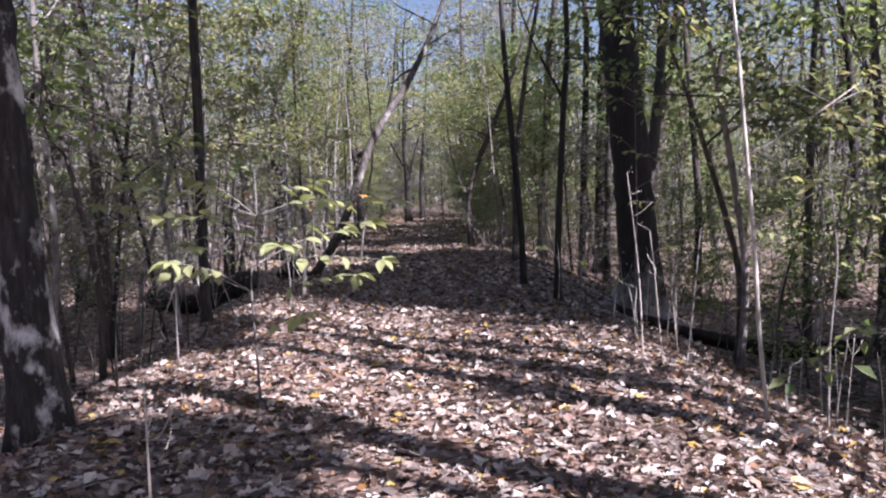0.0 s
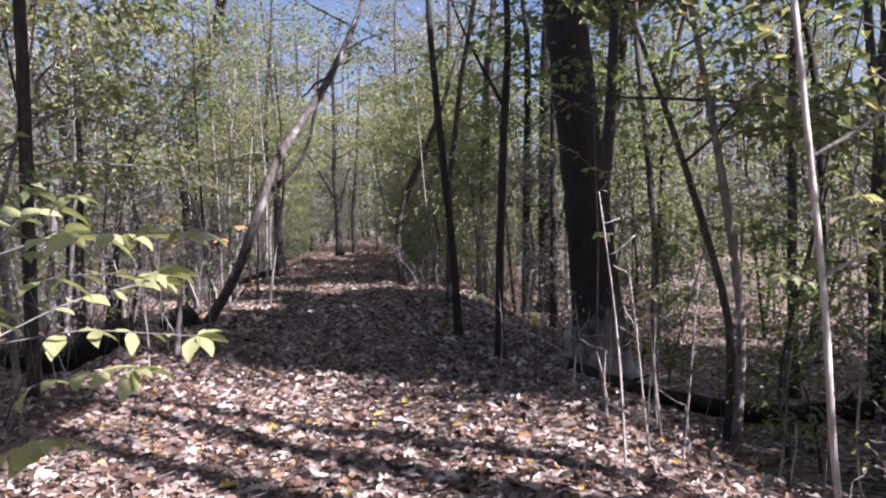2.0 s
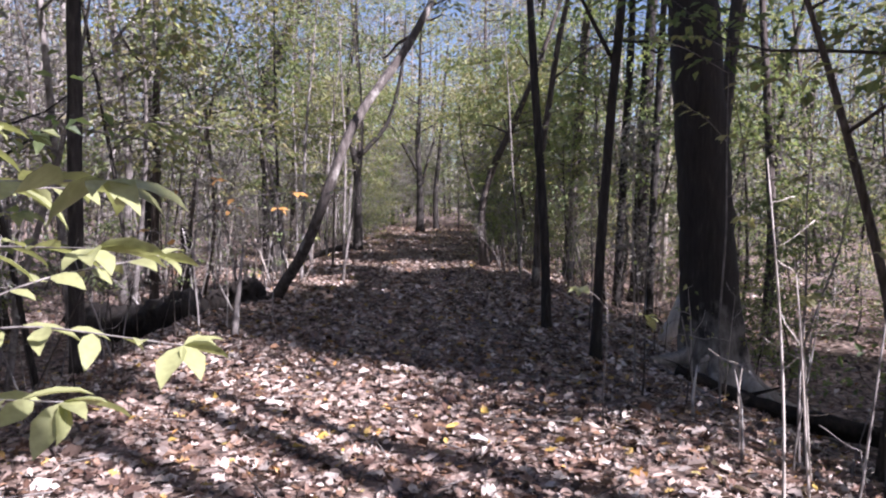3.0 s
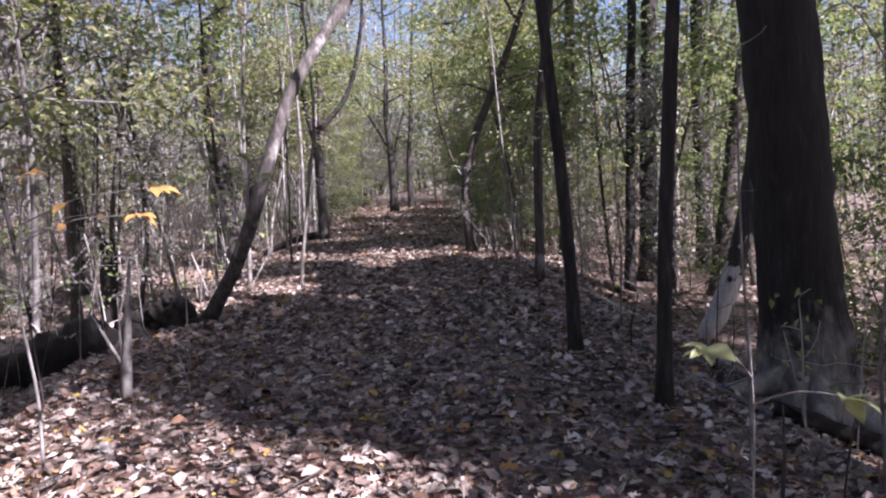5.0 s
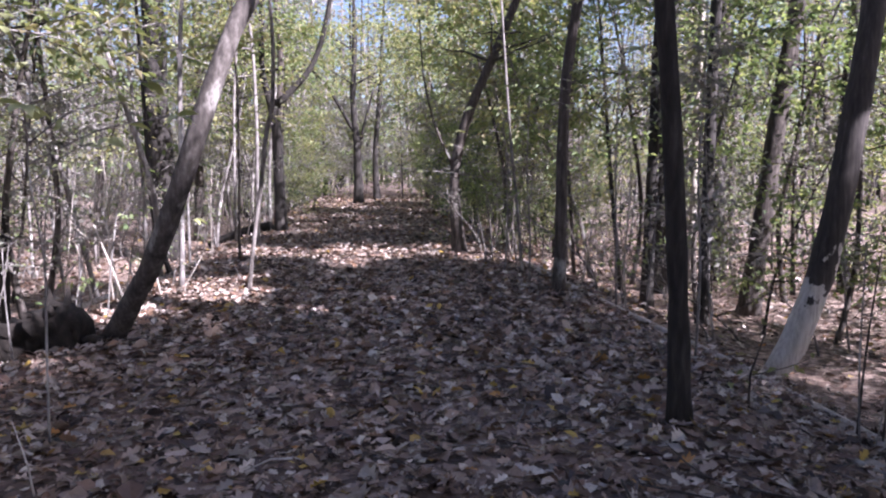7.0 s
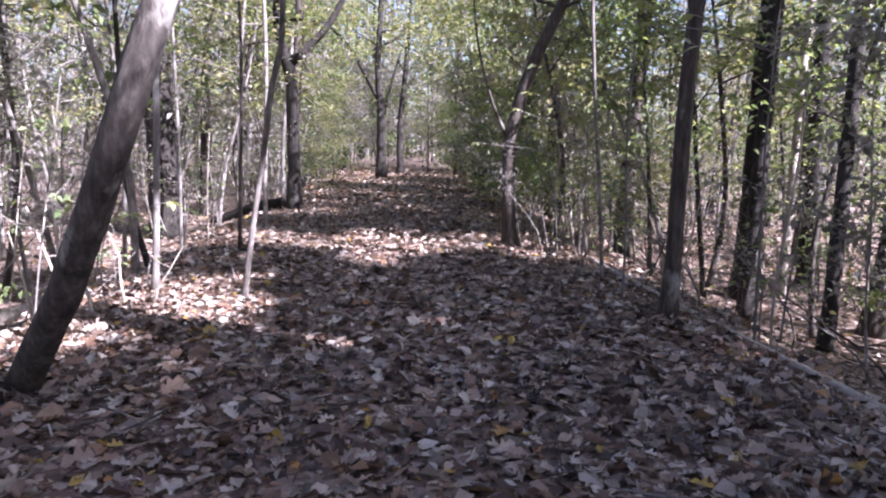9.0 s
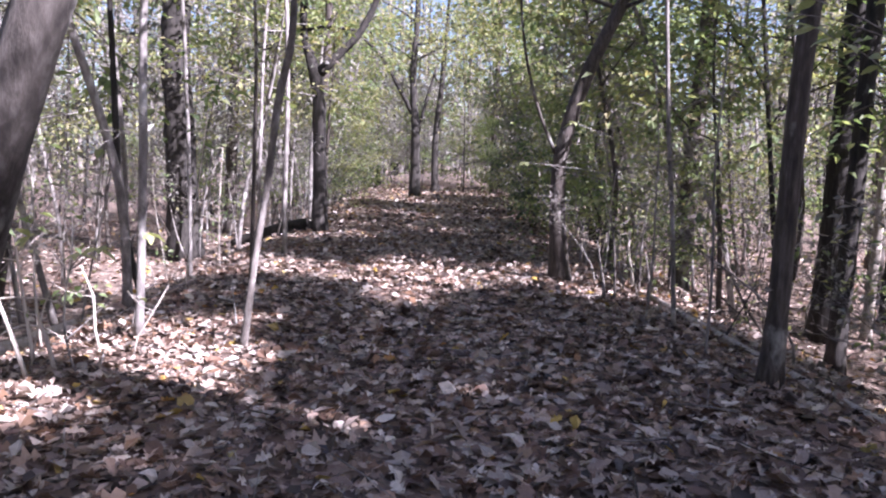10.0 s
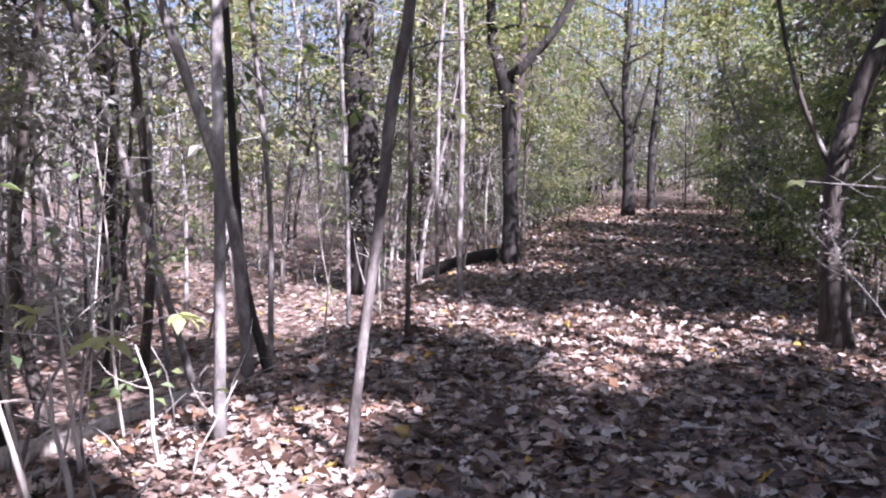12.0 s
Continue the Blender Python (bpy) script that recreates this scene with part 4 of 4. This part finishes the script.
# Trunks standing back from the path.
for k, (x, y, r, lx, wood, hh) in enumerate([
    (5.6, 23.3, 0.2, 0.02, BARK_DARK, 15), (6.25, 23.4, 0.07, 0.02, BARK_BARE, 12), (4.6, 21.2, 0.1, 0.03, BARK_DARK, 13), (6.2, 21.0, 0.15, 0.13, BARK_BROWN, 14), (4.1, 25.0, 0.16, 0.05, BARK_BROWN, 14),
    (3.7, 29.5, 0.12, 0.0, BARK_DARK, 13), (5.0, 20.0, 0.09, 0.02, BARK_DARK, 12), (7.3, 24.5, 0.16, -0.02, BARK_DARK, 14), (-2.8, 11.7, 0.075, 0.0, BARK_DARK, 12), (-4.4, 12.3, 0.09, -0.05, BARK_BROWN, 12),
    (-5.6, 20.6, 0.09, 0.02, BARK_BROWN, 12), (-7.0, 24.0, 0.16, -0.02, BARK_DARK, 14), (-5.0, 32.0, 0.15, 0.03, BARK_BROWN, 14), (-3.9, 13.8, 0.05, -0.08, BARK_GREY, 9)]):
    g = ground_z(x, y)
    grow("woodland_tree", "upright trunk with bark in ridges, standing off the path", [(x, y, g), (x + lx * 1.5, y, g + 1.5), (x + lx * 3.4, y + 0.05, g + 3.4), (x + lx * 6, y, g + 6)], [r, r * 0.93, r * 0.88, r * 0.8], wood,
         LEAF_GREEN if x > 0 else LEAF_OLIVE, 700 + k, hh, 9, (1, 2.4), 0.4, 420, 0.3, (0.08, 0.14), 9, group="tall trees of the woods", twigs=3)


# ---- the woods on both sides ----
KINDS = {
    "canopy": (19, 0.17, "tree", "tall trees of the woods", dict(limbs=12, limb_len=(1.6, 3.2), low=0.68, leaves=7600, spread=0.26, size=(0.2, 0.36), sides=8, step=0.5, twigs=2)),
    "tall": (14, 0.1, "tree", "tall trees of the woods", dict(limbs=18, limb_len=(1.4, 3.4), low=0.3, leaves=1200, spread=0.36, size=(0.1, 0.17), sides=8, step=0.4, twigs=5)),
    "pole": (9, 0.035, "sapling", "thin poles of the woods", dict(limbs=12, limb_len=(0.7, 2.0), low=0.18, leaves=300, spread=0.22, size=(0.06, 0.11), sides=6, step=0.4, twigs=5, wander=0.35)),
    "under": (5.0, 0.022, "sapling", "understory saplings", dict(limbs=13, limb_len=(1.0, 2.3), low=0.14, leaves=800, spread=0.13, size=(0.08, 0.145), sides=5, step=0.3, lift=0.06, twigs=6, flat=True, wander=0.25)),
    "spray": (6.4, 0.035, "sapling", "understory saplings", dict(limbs=13, limb_len=(1.4, 2.9), low=0.4, leaves=1500, spread=0.16, size=(0.09, 0.15), sides=6, step=0.3, lift=0.03, twigs=6, flat=True, wander=0.2)),
    "brush": (1.7, 0.012, "bush", "bare brush", dict(limbs=13, limb_len=(0.5, 1.2), low=0.05, leaves=110, spread=0.1, size=(0.05, 0.09), sides=4, step=0.3, twigs=4, wander=0.4)),
    "shrub": (2.3, 0.014, "bush", "bushes", dict(limbs=16, limb_len=(0.6, 1.3), low=0.06, leaves=900, spread=0.13, size=(0.06, 0.105), sides=4, step=0.3, twigs=2, wander=0.3)),
}


def variant(name, label, kind, seed):
    rng = np.random.default_rng(seed)
    h, r, category, group, spec = KINDS[kind]
    h, r = h * rng.uniform(0.85, 1.15), r * rng.uniform(0.8, 1.25)
    g = ground_z(0, 0)
    bend = rng.normal(size=2) * (0.35 if kind != "shrub" else 0.15)
    kink = rng.normal(size=2) * 0.15
    pts = [(0, 0, g), (bend[0] * 0.3 + kink[0], bend[1] * 0.3 + kink[1], g + h * 0.2), (bend[0], bend[1], g + h * 0.45)]
    return lambda wood, leaf: grow(name, label, pts, [r, r * 0.9, r * 0.75], wood, leaf, seed, h, category=category, group=group, **spec)


STOCK = {
    "canopy": [("woodland_tree", "tall dark-stemmed tree with a dense green crown, added for shade", BARK_DARK, LEAF_CANOPY), ("woodland_tree", "tall brown-stemmed tree with a dense dull green crown, added for shade", BARK_BROWN, LEAF_CANOPY)],
    "tall": [("woodland_tree", "tall dark-stemmed tree with a high loose crown", BARK_DARK, LEAF_GREEN), ("woodland_tree", "tall brown-stemmed tree with yellowing leaves", BARK_BROWN, LEAF_YELLOW),
             ("woodland_tree", "tall grey-stemmed tree with thin olive leaves", BARK_GREY, LEAF_OLIVE), ("woodland_tree", "tall dark tree with olive autumn leaves", BARK_DARK, LEAF_OLIVE)],
    "pole": [("pole_tree", "thin pale pole-like young tree", BARK_GREY, LEAF_OLIVE), ("pole_tree", "thin brown pole-like young tree", BARK_BROWN, LEAF_OLIVE), ("pole_tree", "thin grey young tree with yellow leaves", BARK_GREY, LEAF_YELLOW),
             ("pole_tree", "thin grey-brown pole with few leaves", BARK_MID, LEAF_YELLOW), ("pole_tree", "crooked thin dark young tree", BARK_DARK, LEAF_OLIVE)],
    "under": [("understory_sapling", "leafy green understory sapling in shade", BARK_BROWN, LEAF_GREEN), ("understory_sapling", "leafy yellow-green understory sapling", BARK_GREY, LEAF_YELLOW),
              ("understory_sapling", "sparse olive-leaved understory sapling", BARK_BROWN, LEAF_OLIVE), ("understory_sapling", "wide-spreading green understory sapling", BARK_GREY, LEAF_GREEN)],
    "spray": [("spreading_sapling", "sapling with wide flat sprays of green leaves", BARK_BROWN, LEAF_GREEN), ("spreading_sapling", "sapling with wide flat sprays of yellowing leaves", BARK_GREY, LEAF_YELLOW)],
    "brush": [("brush", "tangled bare grey brush with few leaves", BARK_GREY, LEAF_OLIVE), ("brush", "tangled bare brown brush with few leaves", BARK_BROWN, LEAF_YELLOW)],
    "shrub": [("bush", "low bush with green leaves", BARK_BROWN, LEAF_GREEN), ("bush", "low dark evergreen bush", BARK_BROWN, LEAF_PINE), ("bush", "low bush with olive leaves", BARK_GREY, LEAF_OLIVE), ("bush", "low bush with yellow-green leaves", BARK_GREY, LEAF_YELLOW)],
}
ORIGINALS = {}


def plant(kind, which, x, y, turn, scale, tip=(0.0, 0.0)):
    key = (kind, which)
    m = Matrix.LocRotScale((x, y, ground_z(x, y) - 0.06), Euler((tip[0], tip[1], turn)), (scale, scale, scale))
    if key not in ORIGINALS:
        n, lab, wood, leaf = STOCK[kind][which]
        ob = variant(n, lab, kind, 500 + 17 * which + 101 * len(kind))(wood, leaf)
        ob.matrix_basis = m
        ORIGINALS[key] = (ob, m)
    else:
        ob, m0 = ORIGINALS[key]
        keep = ob.matrix_basis.copy()
        ob.matrix_basis = Matrix.Identity(4)
        copy_thing(ob, m)
        ob.matrix_basis = keep


# Spots kept free of undergrowth: centre and radius.
OPEN = [(-3.2, 15.2, 1.7), (-2.2, 18.4, 1.5), (-2.7, 20.5, 1.4), (-1.9, 12.5, 1.6), (4.2, 13.2, 1.3), (4.6, 16.4, 1.4), (3.2, 16.0, 1.0), (-3.7, 23.4, 1.4), (-4.3, 25.6, 1.4), (-2.9, 17.6, 1.2)]


def scatter(kind, n, box, seed, picks, gap, clear=2.6, glade_h=0.0, sizes=(0.8, 1.25), tip=0.06):
    rng = np.random.default_rng(seed)
    spots, tries = [], 0
    while len(spots) < n and tries < n * 40:
        tries += 1
        x, y = rng.uniform(box[0], box[1]), rng.uniform(box[2], box[3])
        if abs(x - 0.2) < clear + (1.0 if y < 12 else 0):
            continue
        if not glade_h and any((shade_foot(x, y, h)[0] - a) ** 2 + (shade_foot(x, y, h)[1] - b) ** 2 < (c + 1.0) ** 2 for a, b, c in SUNLIT for h in (1.2, 2.6, 4.0, 5.4)):
            continue
        if not glade_h and any((x - a) ** 2 + (y - b) ** 2 < c * c for a, b, c in OPEN):
            continue
        if glade_h and any(in_glade(*shade_foot(x, y, h), 1.0) for h in (glade_h * 0.75, glade_h, glade_h * 1.25)):
            continue
        if any((x - a) ** 2 + (y - b) ** 2 < gap * gap for a, b in spots):
            continue
        spots.append((x, y))
        plant(kind, int(rng.choice(picks)), x, y, rng.uniform(0, 6.28), rng.uniform(*sizes), rng.normal(size=2) * tip)


# Tall trees added well back; their crowns, out of view, block sky light overhead.
for k, (x, y) in enumerate([(-6.5, 7.0), (-7.5, 12.0), (-6.9, 17.0)]):
    plant("canopy", k % 2, x, y, k * 2.3, 0.9 + 0.05 * (k % 3))


def crown_middle(kind, which):
    crown = next(c for c in ORIGINALS[(kind, which)][0].children if c.name.startswith("crown"))
    co = np.empty(len(crown.data.vertices) * 3)
    crown.data.vertices.foreach_get("co", co)
    return Vector(co.reshape(-1, 3).mean(0))


# Dense tall trees added on the sunny side, crowns out of view, to shade chosen spots: (x, y) is the ground that lies in
# the shade of each crown, and its size.
for k, (x, y, big) in enumerate([(0.9, 14.0, 0.75), (-0.7, 13.5, 0.55), (0.9, 15.5, 0.65), (2.2, 16.2, 0.6), (-0.2, 15.0, 0.6), (1.9, 19.0, 0.6), (0.9, 17.9, 0.55), (0.4, 17.0, 0.5), (2.5, 19.9, 0.5), (1.0, 12.3, 0.5), (0.9, 24.6, 0.55),
                                 (-1.6, 24.4, 0.6), (1.2, 28.8, 0.55), (-0.6, 33.4, 0.65), (2.2, 35.0, 0.7), (0.9, 38.0, 0.7), (-1.0, 5.0, 0.55), (-2.5, 5.9, 0.6), (-0.2, 3.0, 0.6), (-3.6, 6.0, 0.7), (-3.0, 21.2, 0.65), (-4.6, 9.2, 0.8), (-5.0, 13.4, 0.85), (0.1, 18.4, 0.5), (-4.5, 15.0, 0.7), (1.0, 19.5, 0.55)]):
    turn = k * 1.9
    mid = Matrix.Rotation(turn, 3, "Z") @ (crown_middle("canopy", k % 2) * big)
    kx = (mid.z - 0.8) / math.tan(SUN_ELEV)
    plant("canopy", k % 2, x + SUN_TO.x * kx - mid.x, y + SUN_TO.y * kx - mid.y, turn, big)
# Tall bare-stemmed trees behind the start, whose trunks throw bands of shade across the path.
for k, (x, y, r) in enumerate([(6.4, 2.9, 0.17), (7.6, 3.6, 0.13), (6.0, 1.2, 0.2), (8.4, 5.6, 0.15)]):
    g = ground_z(x, y)
    grow("woodland_tree", "tall straight bare-stemmed tree with a high crown", [(x, y, g), (x + 0.1, y, g + 3), (x + 0.15, y + 0.1, g + 8)], [r, r * 0.92, r * 0.8], BARK_BROWN, LEAF_GREEN, 760 + k, 17, 12, (1.2, 2.6), 0.72, 900, 0.35,
         (0.1, 0.16), 9, group="tall trees of the woods", twigs=3)
# More canopy trees added out of view to hold back sun and sky.
scatter("canopy", 6, (20, 34, -20, 6), 3, [0, 1, 0], 5, 4.2, 15.8)
scatter("canopy", 8, (-20, -5, -14, 4), 4, [0, 1], 3.2, 4.0, 15.8)
scatter("tall", 28, (-26, -4.6, 11, 54), 1, [2, 3, 2, 2], 2.8, 4.0, 9.0)
scatter("tall", 16, (10, 28, 24, 58), 2, [0, 1, 0, 3], 2.6, 4.0, 9.0)
scatter("tall", 20, (-7, 7, 41, 58), 14, [0, 1, 1, 2], 1.7, 1.6)
scatter("pole", 130, (-20, -2.8, 13, 50), 5, [0, 3, 0, 1, 2, 4, 0, 3], 0.6, tip=0.08)
scatter("pole", 70, (3.6, 20, 15, 46), 6, [0, 1, 2, 4], 0.8, tip=0.07)
scatter("pole", 16, (-9, -3.4, 9, 13), 7, [0, 1, 4], 0.8, tip=0.07)
scatter("spray", 10, (2.9, 9, 9, 30), 18, [0, 1, 0], 1.8, 2.8)
scatter("spray", 9, (-7, -2.9, 11, 32), 19, [1, 1, 0], 1.8, 2.8)
scatter("under", 24, (3.5, 18, 14, 44), 8, [1, 3, 0, 0], 1.6, 3.2, tip=0.08)
scatter("under", 16, (4.4, 12, 5.5, 14), 9, [0, 1, 3], 1.2, 3.6, tip=0.08)
scatter("under", 20, (3.3, 8.5, 8, 15.5), 31, [0, 3, 0, 1], 0.9, 3.2, sizes=(0.55, 0.9), tip=0.1)
scatter("shrub", 22, (3.4, 9, 7.5, 16), 32, [0, 2, 0], 0.8, 3.3, sizes=(0.6, 1.0))
scatter("under", 34, (-16, -3.4, 17, 44), 10, [2, 1, 2], 1.4, 3.0, tip=0.08)
scatter("under", 10, (-8, -2.8, 8, 15), 11, [2, 1, 2], 1.0, 2.6, sizes=(0.6, 1.0), tip=0.08)
scatter("shrub", 40, (2.5, 12, 21, 46), 12, [0, 2, 0, 3], 1.0, 2.4)
scatter("shrub", 22, (-12, -2.8, 26, 46), 13, [2, 2, 0], 1.1, 2.8)
scatter("shrub", 14, (4.4, 11, 7, 19), 15, [0, 2], 1.1, 3.6)
scatter("shrub", 10, (-10, -3.6, 9, 24), 16, [2, 2, 0], 1.2, 3.4)
for k, (x, y, w) in enumerate([(-3.3, 9.4, 0), (-4.6, 8.2, 0), (4.3, 10.2, 1), (5.2, 8.2, 0), (-5.6, 10.8, 1), (-2.7, 20.2, 1), (2.75, 24.2, 0), (-2.5, 31, 0), (2.5, 33, 1), (-3.2, 26, 1)]):
    plant("spray", w, x, y, k * 2.1, 0.95 + 0.08 * (k % 3))
scatter("under", 26, (-6, 6, 41, 56), 25, [1, 0, 1, 3], 1.0, 0.9, sizes=(0.9, 1.6))
for k, (x, y) in enumerate([(1.95, 21.4), (2.35, 21.0), (2.5, 22.2), (2.7, 19.6), (2.9, 24.0)]):
    plant("brush", k % 2, x, y, k * 1.7, 0.6 + 0.1 * (k % 2), (0.1, 0.05))
for k, (x, y) in enumerate([(2.2, 28.2), (2.6, 29.6), (2.3, 31.4), (-2.9, 36.0)]):
    plant("shrub", 1, x, y, k * 1.3, 0.95 + 0.15 * (k % 2))
scatter("brush", 60, (-9, -2.4, 9, 36), 20, [0, 0, 1], 0.7, 2.4, tip=0.2)
scatter("brush", 40, (2.6, 8, 9, 34), 21, [0, 1], 0.8, 2.6, tip=0.2)
scatter("shrub", 16, (1.95, 3.4, 21.5, 40), 24, [0, 0, 2], 0.8, 1.75, sizes=(0.5, 0.95))
scatter("spray", 9, (2.3, 4.6, 22, 42), 22, [1, 0, 1], 1.6, 2.1)
scatter("spray", 7, (-4.0, -2.3, 24, 40), 23, [1, 0], 1.6, 2.1)
scatter("shrub", 14, (1.9, 3.6, 27, 45), 26, [0, 2, 0, 3], 0.9, 1.7, sizes=(0.7, 1.15))
scatter("shrub", 14, (-3.8, -1.8, 31, 45), 27, [2, 0, 3], 0.9, 2.0, sizes=(0.7, 1.2))
scatter("shrub", 26, (-6, 6, 43, 52), 17, [0, 2, 2], 0.8, 0.0, sizes=(1.0, 1.7))


def far_woods():
    """The wooded distance all round: stems and clumps of leaves too many to count."""
    rng = np.random.default_rng(77)
    bd = Builder()
    n = 1200
    for _ in range(n):
        a, d = rng.uniform(-math.pi, math.pi), rng.uniform(44, 90)
        x, y = d * math.sin(a), 14 + d * math.cos(a)
        if abs(x) < 1.5 and y > 0 and y < 62:
            continue
        g = ground_z(x, y) - 0.1
        h, r = rng.uniform(9, 21), rng.uniform(0.05, 0.22)
        b = rng.normal(size=2) * 0.4
        tube(bd, [(x, y, g), (x + b[0], y + b[1], g + h * 0.5), (x + b[0] * 1.6, y + b[1], g + h)], [r, r * 0.8, r * 0.3], 5, int(rng.integers(0, 2)), caps=False)
        m = 150
        c = np.stack([x + rng.normal(size=m) * 1.9, y + rng.normal(size=m) * 1.9, g + h * rng.beta(1.3, 1.3, m) + 0.3], 1)
        blades(bd, c, rng.normal(size=(m, 3)) * np.array([1, 1, 0.4]), rng.uniform(0.28, 0.66, m), rng, int(rng.choice([2, 3, 4, 4])), 0.6, 0.7)
    ob = new("far_woods", bd.mesh("far_woods", [BARK_GREY, BARK_DARK, LEAF_GREEN, LEAF_YELLOW, LEAF_OLIVE], False))
    return tagged(ob, "distant woods of thin trunks and yellow-green leaves", "woods", kind="stuff")


far_woods()
